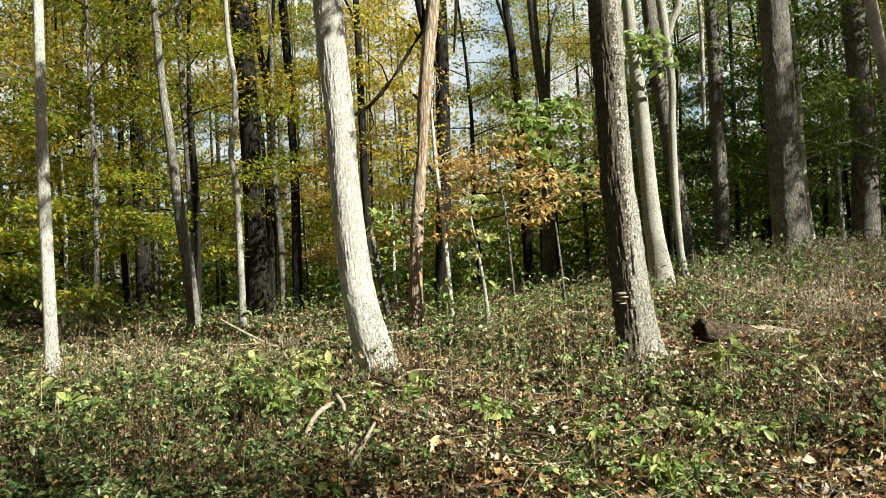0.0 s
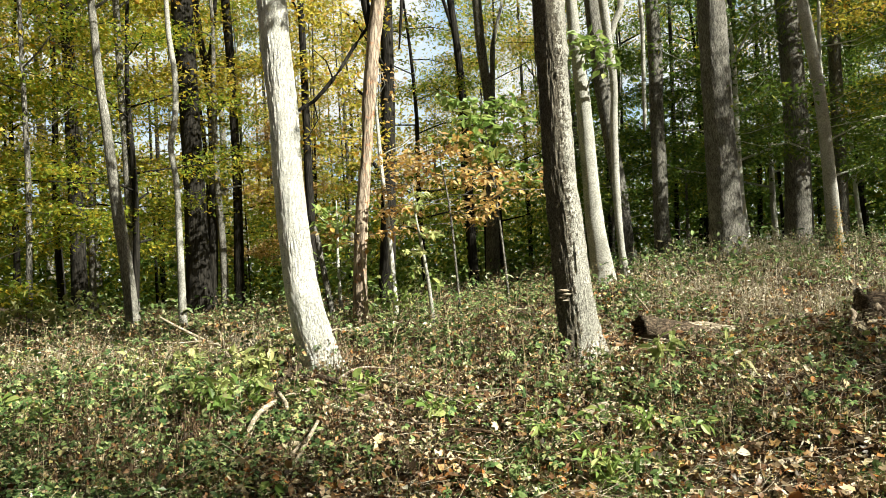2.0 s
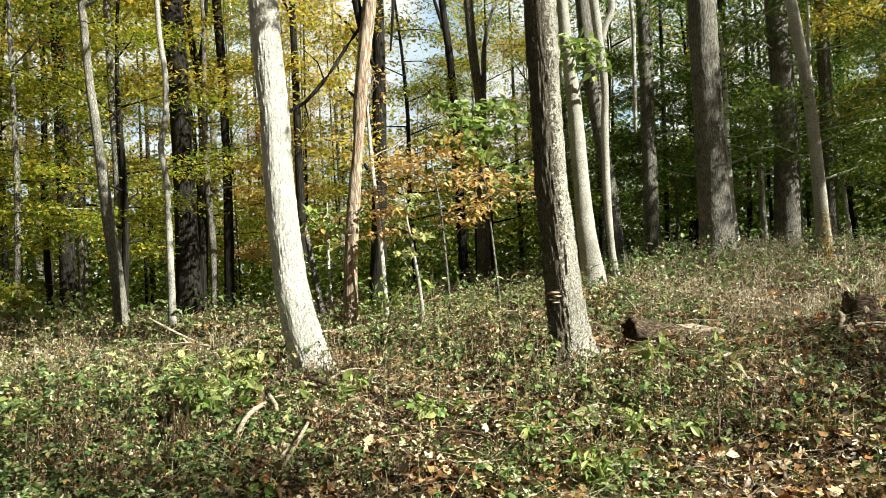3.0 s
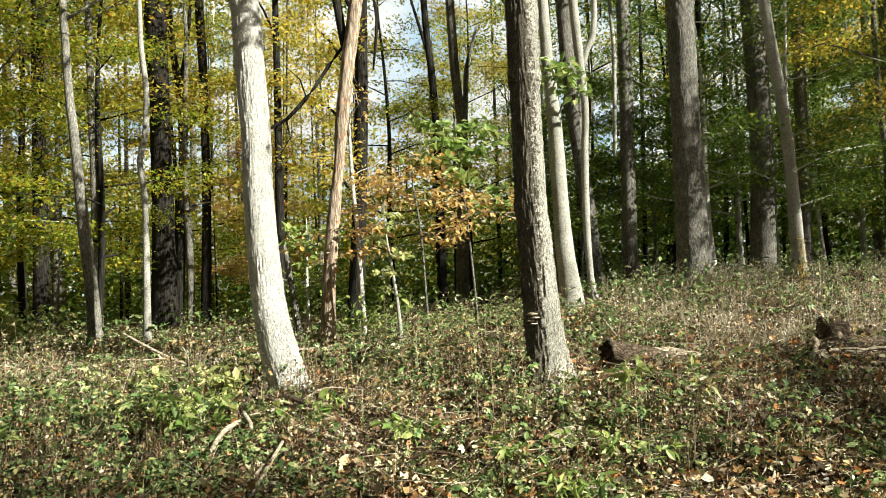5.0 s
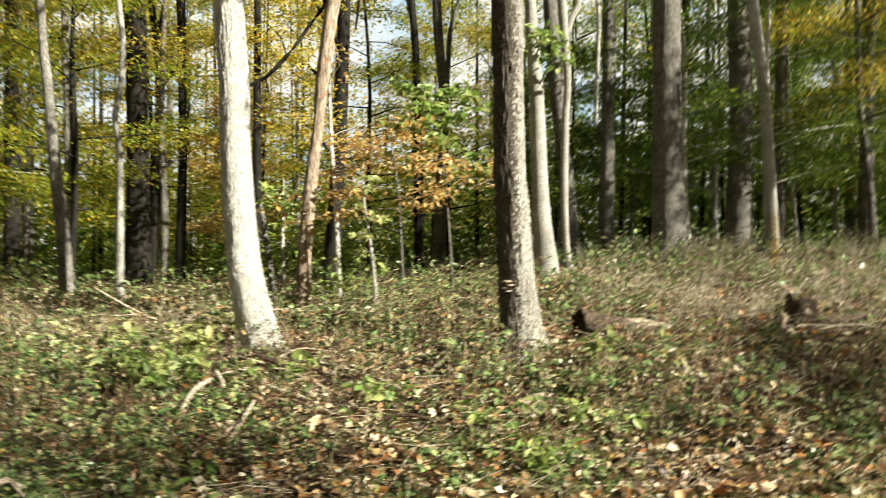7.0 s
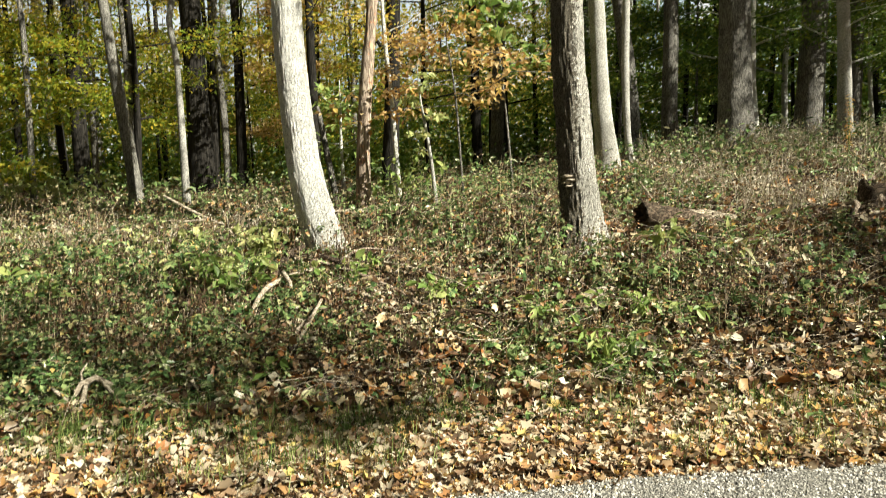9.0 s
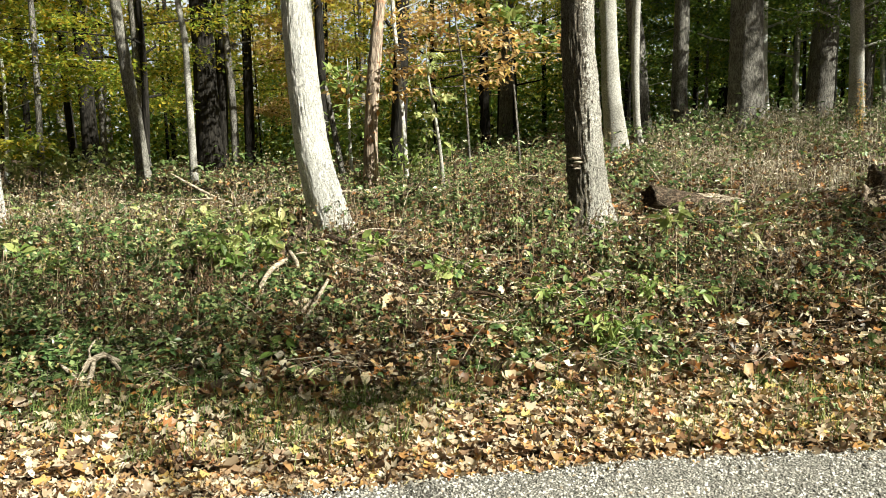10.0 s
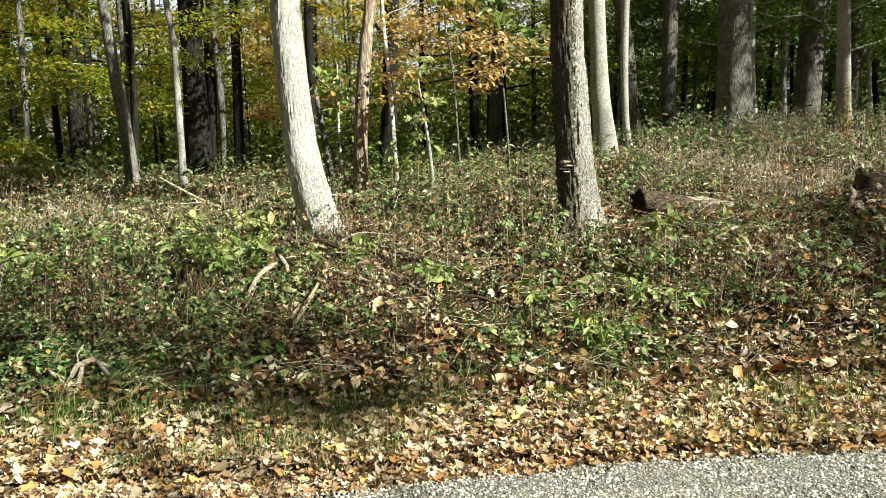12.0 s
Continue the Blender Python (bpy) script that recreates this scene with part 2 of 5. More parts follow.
LEAF = (np.array([(0, 0, 0), (0.42, -0.29, 0.07), (1, 0, -0.06), (0.42, 0.29, 0.07)]), np.array([(0, 1, 2), (0, 2, 3)]))
SMALL_LEAF = (np.array([(0, 0, 0), (0.55, -0.36, 0.05), (1, 0.22, -0.04)]), np.array([(0, 1, 2)]))
BROAD_LEAF = (np.array([(0, 0, 0), (0.22, -0.2, 0.06), (0.58, -0.26, 0.07), (1, 0, -0.1), (0.58, 0.26, 0.07), (0.22, 0.2, 0.06), (0.5, 0, -0.01)]), np.array([(6, 0, 1), (6, 1, 2), (6, 2, 3), (6, 3, 4), (6, 4, 5), (6, 5, 0)]))
LONG_LEAF = (np.array([(0, 0, 0), (0.4, -0.17, 0.05), (1, 0, -0.14), (0.4, 0.17, 0.05)]), np.array([(0, 1, 2), (0, 2, 3)]))


def palmate_leaf(seed, fingers=5):
    """A compound leaf: leaflets spread like a hand's fingers, drooping towards their tips."""
    r = random.Random(seed)
    verts, faces = [], []
    for k in range(fingers):
        a = radians(-105 + 210 * k / (fingers - 1) + r.uniform(-8, 8))
        far, wide = r.uniform(0.48, 0.6) * (1 - 0.25 * abs(k - (fingers - 1) / 2) / fingers * 2), r.uniform(0.13, 0.17)
        ca, sa, at = math.cos(a), math.sin(a), len(verts)
        for u, v, z in ((0.03, 0, 0), (0.5, -1, 0.03), (0.62, 0, -0.01), (0.5, 1, 0.03), (1, 0, -0.09)):
            verts.append((far * u * ca - wide * v * sa, far * u * sa + wide * v * ca, z))
        faces += [(at, at + 1, at + 2), (at, at + 2, at + 3), (at + 1, at + 4, at + 2), (at + 2, at + 4, at + 3)]
    return np.array(verts), np.array(faces)


def lobed_leaf(curl, seed):
    """A maple-like leaf with five pointed lobes, one unit across, curled and cupped."""
    r = random.Random(seed)
    out = []
    for a, far in ((-150, 0.3), (-118, 0.42), (-94, 0.32), (-62, 0.52), (-36, 0.34), (0, 0.58), (36, 0.34), (62, 0.52), (94, 0.32), (118, 0.42), (150, 0.3)):
        far *= r.uniform(0.8, 1.15)
        x, y = far * math.cos(radians(a)), far * math.sin(radians(a))
        out.append((x, y, curl * (x * x * r.uniform(0.5, 1.3) + y * y * r.uniform(0.6, 1.6)) + r.uniform(-0.03, 0.03)))
    verts = np.array([(0, 0, 0.0)] + out)
    faces = np.array([(0, i, i % 11 + 1) for i in range(1, 12)])
    return verts, faces


def torn_piece(seed, long):
    """A torn or crumpled bit of dry leaf with a jagged rim, bent along its length."""
    r = random.Random(seed)
    verts = [(0, 0, 0)]
    for k in range(7):
        a, far = 2 * math.pi * (k + r.uniform(-0.3, 0.3)) / 7, r.uniform(0.22, 0.56)
        x, y = far * math.cos(a), far * math.sin(a) / long
        verts.append((x, y, r.uniform(0.6, 1.6) * y * y * long + r.uniform(-0.9, 1.1) * x * x + r.uniform(-0.05, 0.05)))
    return np.array(verts), np.array([(0, k, k % 7 + 1) for k in range(1, 8)])


TORN = [torn_piece(k, w) for k, w in enumerate((1.1, 1.6, 2.4, 1.3, 3.0, 1.9))]
PALMATE = [palmate_leaf(k, n) for k, n in enumerate((5, 3, 5, 3))]
LOBED = [lobed_leaf(c, i) for i, c in enumerate((0.5, -0.7, 1.1, 0.3, -1.2, 1.7))]


def smoothed(points, step, coarse=1e9):
    """Points (x, y, z, r) run through by a smooth curve, about one step apart."""
    p = np.array(points, float)
    q = np.concatenate([[2 * p[0] - p[1]], p, [2 * p[-1] - p[-2]]])
    out = []
    for i in range(1, len(q) - 2):
        n = max(1, int(np.linalg.norm(q[i + 1, :3] - q[i, :3]) / (step if q[i, 2] < coarse else max(step, 0.5))))
        for s in np.arange(n) / n:
            a, b, c, d = q[i - 1 : i + 3]
            out.append(0.5 * (2 * b + (c - a) * s + (2 * a - 5 * b + 4 * c - d) * s * s + (3 * b - a - 3 * c + d) * s**3))
    out.append(p[-1])
    out = np.array(out)
    out[:, 3] = out[:, 3].clip(0.002)
    return out


def tube(points, sides=10, step=0.2, rough=0.06, seed=0, flare=0.0, ridges=0, ridge_depth=0.0):
    """A round stem along points (x, y, z, r): uneven, with a flared foot and furrows where asked. Quads, closed at both ends by a tight ring."""
    p = smoothed(points, step, 5.0 if ridges else 1e9)
    n = len(p)
    ahead = np.gradient(p[:, :3], axis=0)
    ahead /= np.linalg.norm(ahead, axis=1, keepdims=True)
    ref = np.where(np.abs(ahead[:, 2:3]) > 0.8, np.array([[1.0, 0, 0]]), np.array([[0, 0, 1.0]]))
    u = np.cross(ahead, np.cross(ref, ahead))
    u /= np.linalg.norm(u, axis=1, keepdims=True)
    v = np.cross(ahead, u)
    ang = np.linspace(0, 2 * np.pi, sides, endpoint=False)
    rng = np.random.default_rng(seed)
    run = np.concatenate([[0], np.cumsum(np.linalg.norm(np.diff(p[:, :3], axis=0), axis=1))])
    wob = np.zeros((n, sides))
    for k in range(1, 6):
        a, b, c = rng.uniform(0, 6.28, 3)
        wob += np.sin(k * ang[None] + a + 0.8 * np.sin(run[:, None] * rng.uniform(0.6, 2.5) + b)) * np.sin(run[:, None] * rng.uniform(0.5, 3) * k + c) / k
    rad = p[:, 3:4] * (1 + rough * wob)
    if flare:
        roots = 0.5 + 0.5 * np.cos(5 * ang[None] + rng.uniform(0, 6) + 0.7 * np.sin(2 * ang[None]))
        rad = rad * (1 + flare * np.exp(-run[:, None] / 0.22) * roots)
    if ridges:
        for i in range(n):
            for j in range(sides):
                x, y = math.cos(ang[j]), math.sin(ang[j])
                q = Vector((x * ridges, y * ridges, run[i] * ridges * 0.55 + seed))
                f = abs(noise.noise(q)) + 0.5 * abs(noise.noise(q * 2.1))
                rad[i, j] += ridge_depth * (f - 0.8)
    ring = p[:, None, :3] + rad[..., None] * (np.cos(ang)[None, :, None] * u[:, None] + np.sin(ang)[None, :, None] * v[:, None])
    low, high = p[0, :3] + (ring[0] - p[0, :3]) * 0.02, p[-1, :3] + (ring[-1] - p[-1, :3]) * 0.02
    verts = np.concatenate([low[None], ring, high[None]]).reshape(-1, 3)
    i, j = np.meshgrid(np.arange(n + 1), np.arange(sides), indexing="ij")
    faces = np.stack([i * sides + j, i * sides + (j + 1) % sides, (i + 1) * sides + (j + 1) % sides, (i + 1) * sides + j], -1).reshape(-1, 4)
    return verts, faces


# ---- ground ----
def smoothstep(t):
    t = np.clip(t, 0, 1)
    return t * t * (3 - 2 * t)


ROAD_EDGE, ROAD_BACK = 3.95, -1.3


def leaf_edge(x):
    """Where the fallen leaves end on the road: farther out over the gravel to one side."""
    return 3.9 - 0.125 * np.clip(1.2 - np.asarray(x, float), 0, 3.2)



def ground_height(x, y):
    """The road's level, the bank behind the verge, and the wood's floor, higher to the right."""
    x, y = np.asarray(x, float), np.asarray(y, float)
    h = np.interp(y, [-60, -12, -4, -1.6, ROAD_BACK, ROAD_EDGE, 4.6, 5.2, 6, 7, 7.8, 9, 11, 14, 18, 26, 60, 400],
                  [0.6, 0.3, 0.2, 0.06, 0, 0, 0.06, 0.13, 0.38, 0.66, 0.86, 0.97, 1.1, 1.24, 1.33, 1.42, 1.65, 6])
    h = h + 0.51 * smoothstep(x / 5.5) * smoothstep((y - 8.5) / 4.5) + 0.14 * smoothstep((x - 3.2) / 3.5) * smoothstep((y - 9) / 4)
    rough = 0.035 * np.sin(1.7 * x + 0.6) * np.sin(1.3 * y + 0.4 * x) + 0.035 * np.sin(5.3 * x + 1.4 * np.sin(2.2 * y)) * np.sin(4.6 * y + x) + 0.02 * np.sin(4.1 * x + 1.1 * y) * np.sin(3.3 * y + 2)
    return h + rough * smoothstep((y - 4.2) / 1.5)


def ground_at(x, y):
    return float(ground_height(x, y))


gx = np.unique(np.concatenate([np.linspace(-400, -40, 19), np.linspace(-40, -9, 32), np.linspace(-9, 13, 177), np.linspace(13, 40, 28), np.linspace(40, 400, 19)]))
gy = np.unique(np.concatenate([np.linspace(-400, -20, 20), np.linspace(-20, 3, 24), np.linspace(3, 16, 105), np.linspace(16, 40, 25), np.linspace(40, 400, 19)]))
mx, my = np.meshgrid(gx, gy, indexing="ij")
mz = ground_height(mx, my)
mz = np.where((my > ROAD_BACK + 0.1) & (my < leaf_edge(mx) - 0.05), mz - 0.05, mz)
gi, gj = np.meshgrid(np.arange(len(gx) - 1), np.arange(len(gy) - 1), indexing="ij")
corner = gi * len(gy) + gj
ground = new("ground", mesh_of("ground", np.stack([mx, my, mz], -1).reshape(-1, 3),
             np.stack([corner, corner + len(gy), corner + len(gy) + 1, corner + 1], -1).reshape(-1, 4), soil, True))
tagged(ground, "brown woodland floor with a low bank beside a road", "ground", kind="structure")
# the gravel road, slightly crowned, its edge worn and wavy
rx = np.concatenate([np.linspace(-200, -8, 25), np.arange(-7.9, 8, 0.1), np.linspace(8, 200, 25)])
rs = np.linspace(0, 1, 40)
edge = leaf_edge(rx) + 0.12 + 0.03 * np.sin(rx * 2.3) + 0.02 * np.sin(rx * 6.1 + 1)
ry = ROAD_BACK + (edge[:, None] - ROAD_BACK) * rs[None]
rz = 0.012 + 0.03 * np.sin(np.pi * rs)[None] + 0.004 * np.sin(rx[:, None] * 9) * np.sin(ry * 8)
rz = np.where(rs[None] > 0.99, -0.01, np.where(rs[None] < 0.01, -0.01, rz))
ri, rj = np.meshgrid(np.arange(len(rx) - 1), np.arange(len(rs) - 1), indexing="ij")
rc = ri * len(rs) + rj
road = new("road", mesh_of("road", np.stack([np.repeat(rx[:, None], len(rs), 1), ry, rz], -1).reshape(-1, 3),
           np.stack([rc, rc + len(rs), rc + len(rs) + 1, rc + 1], -1).reshape(-1, 4), gravel_bed, True))
tagged(road, "light grey crushed gravel road beside the leafy verge", "road", kind="structure")


# ---- trees ----
def sprays(rng, centres, radius, count, size, flat=0.16, shape=LEAF):
    """Flat, layered sprays of leaves round the given centres."""
    n = len(centres) * count
    far = radius * np.sqrt(rng.random(n)) * rng.uniform(0.7, 1.25, n)
    turn = rng.uniform(0, 2 * np.pi, n)
    off = np.stack([far * np.cos(turn), far * np.sin(turn), rng.normal(0, radius * flat, n) - 0.12 * far], -1)
    places = np.repeat(centres, count, 0) + off
    rots = rotations(rng.uniform(0, 2 * np.pi, n), rng.normal(0.25, 0.45, n), rng.normal(0, 0.5, n))
    return strewn(shape, places, rots, size * rng.uniform(0.65, 1.3, n))


def branches(rng, stem, low, high, count, length, rise, droop=0.0):
    """Limbs that leave a stem between two heights: their points (x, y, z, r) and places for leaf sprays."""
    s = np.array(stem)
    limbs, tips = [], []
    turn = rng.uniform(0, 6.28)
    for k in range(count):
        z = low + (high - low) * (k + rng.uniform(0.1, 0.9)) / count
        x, y, r = (np.interp(z, s[:, 2], s[:, c]) for c in (0, 1, 3))
        turn += 2.4 + rng.normal(0, 0.4)
        far = length * (1.15 - 0.65 * (z - low) / (high - low + 1e-6)) * rng.uniform(0.7, 1.2)
        up = rise + rng.normal(0, 0.15)
        pts = []
        for i, q in enumerate((0, 0.3, 0.65, 1.0)):
            bend = rng.normal(0, 0.1, 2) * far * (i > 0)
            pts.append((x + math.cos(turn) * far * q + bend[0], y + math.sin(turn) * far * q + bend[1],
                        z + far * (up * q - droop * q * q) + rng.normal(0, 0.04) * far * (i > 0), max(0.006, r * 0.42 * (1 - 0.85 * q))))
        limbs.append(pts)
        p = smoothed(pts, far / 7)[:, :3]
        tips.append(p[2:] + rng.normal(0, 0.16, (len(p) - 2, 3)) * [far * 0.45, far * 0.45, far * 0.25])
    return limbs, np.concatenate(tips)


def tree(name, label, stem, bark, leaf, seed, low=None, limbs=8, length=3.0, rise=0.6, leaves=8, size=0.13, spread=0.75, sides=14,
         step=0.16, flare=0.35, ridges=0, ridge_depth=0.0, rough=0.018, group="woodland trees", category="tree", droop=0.0, own=(), own_bark=None, tuft=None):
    """A tree with its trunk, each limb and its crown. stem: (x, y, z, r) from the foot up."""
    rng = np.random.default_rng(seed)
    x0, y0, z0, r0 = stem[0]
    foot = ground_at(x0, y0)
    tall = [(x - x0, y - y0, max(z, foot + 0.02) - foot, r) for x, y, z, r in stem]
    tall = [(0, 0, -0.2, r0 * 1.05)] + tall
    ob = thing(name, label, category, group, at=(x0, y0, foot))
    part("trunk", mesh_of("trunk", *tube(tall, sides, step, rough, seed, flare, ridges, ridge_depth), bark, True), ob)
    top = tall[-1][2]
    if tuft:
        spots = np.array(tuft[2]) - [x0, y0, foot]
        tagged(part("leaf_tuft", mesh_of("leaf_tuft", *sprays(rng, spots, 0.24, 22, tuft[1], 0.4), tuft[0]), ob, "tuft of bright green leaves"), kind="stuff")
    for pts in own:
        part("limb", mesh_of("limb", *tube([(x - x0, y - y0, z - foot, r) for x, y, z, r in pts], 8, 0.15, 0.08, seed), own_bark or bark, True), ob)
    if limbs:
        low = top * 0.5 if low is None else low
        arms, tips = branches(rng, tall, low, top * 0.97, limbs, length, rise, droop)
        for pts in arms:
            part("limb", mesh_of("limb", *tube(pts, 6, 0.4, 0.05, seed), bark, True), ob)
        part("crown", mesh_of("crown", *sprays(rng, tips, spread, leaves, size), leaf), ob)
    return ob


tree("tree", "leaning grey-barked tree curved at its foot, sunlit",
     [(-0.655, 7.77, 0.86, 0.196), (-0.76, 7.76, 1.30, 0.176), (-0.83, 7.75, 1.71, 0.160), (-0.875, 7.75, 2.24, 0.149), (-0.905, 7.75, 2.78, 0.143),
      (-0.915, 7.75, 3.32, 0.143), (-0.955, 7.75, 3.86, 0.144), (-0.98, 7.74, 4.41, 0.141), (-1.06, 7.73, 5.3, 0.13), (-1.14, 7.72, 8.7, 0.10), (-1.31, 7.70, 13, 0.025)],
     bark_grey, leaf_turning, 1, low=7.0, sides=140, step=0.023, ridges=10, ridge_depth=0.013, rough=0.02, flare=0.1)
mossy = tree("tree", "thick furrowed tree with dark moss and painted shade on its left, flared root foot",
     [(1.78, 7.60, 0.83, 0.225), (1.75, 7.61, 1.20, 0.192), (1.72, 7.62, 1.59, 0.178), (1.69, 7.62, 2.10, 0.171), (1.665, 7.62, 2.64, 0.162),
      (1.665, 7.62, 3.18, 0.155), (1.66, 7.62, 3.73, 0.157), (1.66, 7.62, 4.28, 0.162), (1.68, 7.62, 9.6, 0.123), (1.69, 7.62, 15, 0.031)],
     bark_moss_shade, leaf_turning, 2, low=7.5, sides=140, step=0.023, ridges=9, ridge_depth=0.028, rough=0.02, flare=0.85)
for fx_, fy_, fz_, fr_ in ((-0.2, -0.15, 0.69, 0.05), (-0.17, -0.165, 0.655, 0.04), (-0.215, -0.14, 0.63, 0.03), (-0.19, -0.16, 0.6, 0.022)):
    shelf, shelf_faces = tube([(fx_ * 0.6, fy_ * 0.6, 0.004, fr_ * 0.5), (fx_ * 0.9, fy_ * 0.9, 0.0, fr_), (fx_ * 1.08, fy_ * 1.08, -0.006, fr_ * 0.75)], 12, 0.02, 0.3, int(fz_ * 100))
    part("bracket_fungus", mesh_of("bracket_fungus", shelf * [1, 1, 0.28] + [0, 0, fz_], shelf_faces, wood_grey, True), mossy, "pale tan bracket fungus")
crown_spots = np.random.default_rng(8)
# limbs and leaf masses above the view, added to shade the ground at left
for bx_, by_, bz_, wide_, count_ in ((2.5, 3.8, 9.0, 0.9, 45), (4.5, 5.5, 8.3, 0.8, 42), (2.5, 5.9, 8.3, 0.8, 36), (2.4, 7.5, 8.6, 0.8, 38)):
    reach = np.array([bx_ - 1.75, by_ - 7.6, bz_ - 0.83])
    part("limb", mesh_of("limb", *tube([(-0.07, 0.02, 6.6, 0.05), (*(reach * [0.5, 0.5, 0.95]), 0.035), (*reach, 0.012)], 7, 0.4, 0.05, 9), bark_brown, True), mossy)
    tagged(part("leaf_spray", mesh_of("leaf_spray", *sprays(crown_spots, reach + crown_spots.normal(0, 0.6, (count_, 3)) * [wide_, 0.8, 0.4], 0.4, 34, 0.14, 0.3), leaf_turning), mossy), kind="stuff")
tree("tree", "slim pale grey tree standing in dry weeds",
     [(-3.74, 7.75, 0.80, 0.085), (-3.75, 7.74, 1.36, 0.067), (-3.76, 7.73, 2.33, 0.061), (-3.77, 7.73, 2.98, 0.058), (-3.77, 7.73, 3.80, 0.052),
      (-3.77, 7.73, 4.63, 0.049), (-3.76, 7.73, 6.8, 0.037), (-3.76, 7.74, 9, 0.009)],
     bark_grey, leaf_turning, 3, low=5.6, limbs=7, length=1.8, sides=32, step=0.05, ridges=16, ridge_depth=0.006, flare=0.5)
tree("dead_tree", "dead tree stripped of bark, reddish bare wood, forked top",
     [(-0.40, 10.99, 1.14, 0.113), (-0.39, 10.99, 1.75, 0.097), (-0.33, 10.99, 2.51, 0.093), (-0.27, 11.00, 3.04, 0.089), (-0.20, 11.00, 3.58, 0.076),
      (-0.16, 11.00, 4.04, 0.093), (-0.06, 11.00, 4.82, 0.099), (0.06, 11.00, 5.60, 0.10), (0.2, 11.0, 6.6, 0.085), (0.4, 11.0, 8.5, 0.03)],
     bark_bare, leaf_turning, 4, limbs=0, sides=40, step=0.05, ridges=7, ridge_depth=0.014, flare=0.3, category="dead tree",
     own_bark=bark_shade_dark, own=[[(-0.02, 11.0, 4.9, 0.06), (-0.12, 11.05, 5.5, 0.06), (-0.22, 11.1, 6.3, 0.055), (-0.3, 11.1, 7.6, 0.03)],
          [(0.2, 11.0, 6.5, 0.02), (0.31, 10.99, 6.0, 0.02), (0.37, 10.99, 5.57, 0.022), (0.34, 11.0, 5.2, 0.02), (0.3, 11.0, 4.85, 0.01)],
          [(-0.1, 11.05, 5.2, 0.022), (-0.3, 11.1, 4.95, 0.025), (-0.52, 11.1, 4.62, 0.024), (-0.62, 11.1, 4.5, 0.03), (-0.9, 11.1, 4.2, 0.026), (-1.12, 11.1, 4.08, 0.024), (-1.45, 11.1, 3.72, 0.012)],
          [(-0.62, 11.1, 4.5, 0.012), (-0.7, 11.1, 4.75, 0.008), (-0.9, 11.1, 4.95, 0.004)], [(-0.9, 11.1, 4.2, 0.012), (-0.85, 11.1, 3.95, 0.008), (-1.0, 11.1, 3.7, 0.004)]])
tree("tree", "smooth pale grey tree with a slight lean",
     [(3.34, 12.56, 1.60, 0.184), (3.26, 12.58, 2.43, 0.147), (3.23, 12.59, 3.31, 0.129), (3.21, 12.60, 4.20, 0.119), (3.16, 12.61, 5.11, 0.105),
      (3.12, 12.62, 5.92, 0.095), (3.00, 12.65, 10.4, 0.066), (2.87, 12.69, 15, 0.017)], bark_pale, leaf_gold, 5, low=8, tuft=(leaf_bright, 0.16, [(3.05, 12.3, 5.2), (3.25, 12.2, 5.3), (3.45, 12.2, 5.2), (3.28, 12.1, 4.98), (3.5, 12.1, 4.85)]),
     own=[[(3.17, 12.6, 4.8, 0.02), (3.2, 12.4, 5.1, 0.014), (3.4, 12.2, 5.25, 0.006)], [(3.19, 12.6, 4.4, 0.018), (3.35, 12.3, 4.8, 0.012), (3.5, 12.1, 4.9, 0.006)]], sides=32, step=0.06, ridges=8, ridge_depth=0.007)
tree("tree", "grey tree leaning behind a slender pale stem",
     [(4.58, 15.33, 1.67, 0.181), (4.56, 15.34, 2.15, 0.158), (4.50, 15.36, 3.23, 0.147), (4.40, 15.38, 4.21, 0.136), (4.31, 15.41, 5.31, 0.153),
      (4.21, 15.44, 6.97, 0.136), (4.02, 15.49, 11.4, 0.098), (3.83, 15.54, 16, 0.024)], bark_brown, leaf_gold, 6, low=9.5)
tree("tree", "slender pale forked stem among taller trees",
     [(3.81, 12.95, 1.51, 0.067), (3.77, 12.96, 1.98, 0.057), (3.75, 12.97, 2.89, 0.062), (3.78, 12.96, 4.07, 0.062), (3.82, 12.95, 4.71, 0.06),
      (3.77, 12.96, 5.54, 0.075), (3.68, 12.95, 7, 0.07), (3.55, 12.95, 11, 0.012)], bark_pale, leaf_green, 7, low=7.5, limbs=6, length=2,
     own=[[(3.79, 12.95, 5.4, 0.05), (3.9, 12.95, 5.75, 0.05), (4.05, 12.95, 6.3, 0.05), (4.1, 12.95, 9, 0.02)]])
tree("tree", "grey-brown tree with broken ivy on its bark",
     [(5.21, 15.13, 1.90, 0.181), (5.20, 15.13, 2.53, 0.147), (5.23, 15.12, 3.58, 0.141), (5.25, 15.12, 4.64, 0.130), (5.29, 15.10, 5.71, 0.136),
      (5.29, 15.10, 6.79, 0.124), (5.35, 15.08, 11.4, 0.09), (5.41, 15.06, 16, 0.022)], bark_brown, leaf_gold, 8, low=9,
     own_bark=bark_pale, own=[[(5.3, 15.1, 9.2, 0.03), (4.9, 14.7, 8.0, 0.035), (4.84, 14.41, 6.5, 0.04), (4.85, 14.41, 6.1, 0.042), (4.81, 14.42, 5.2, 0.04), (4.78, 14.43, 4.4, 0.035), (4.77, 14.43, 4.2, 0.015)]])
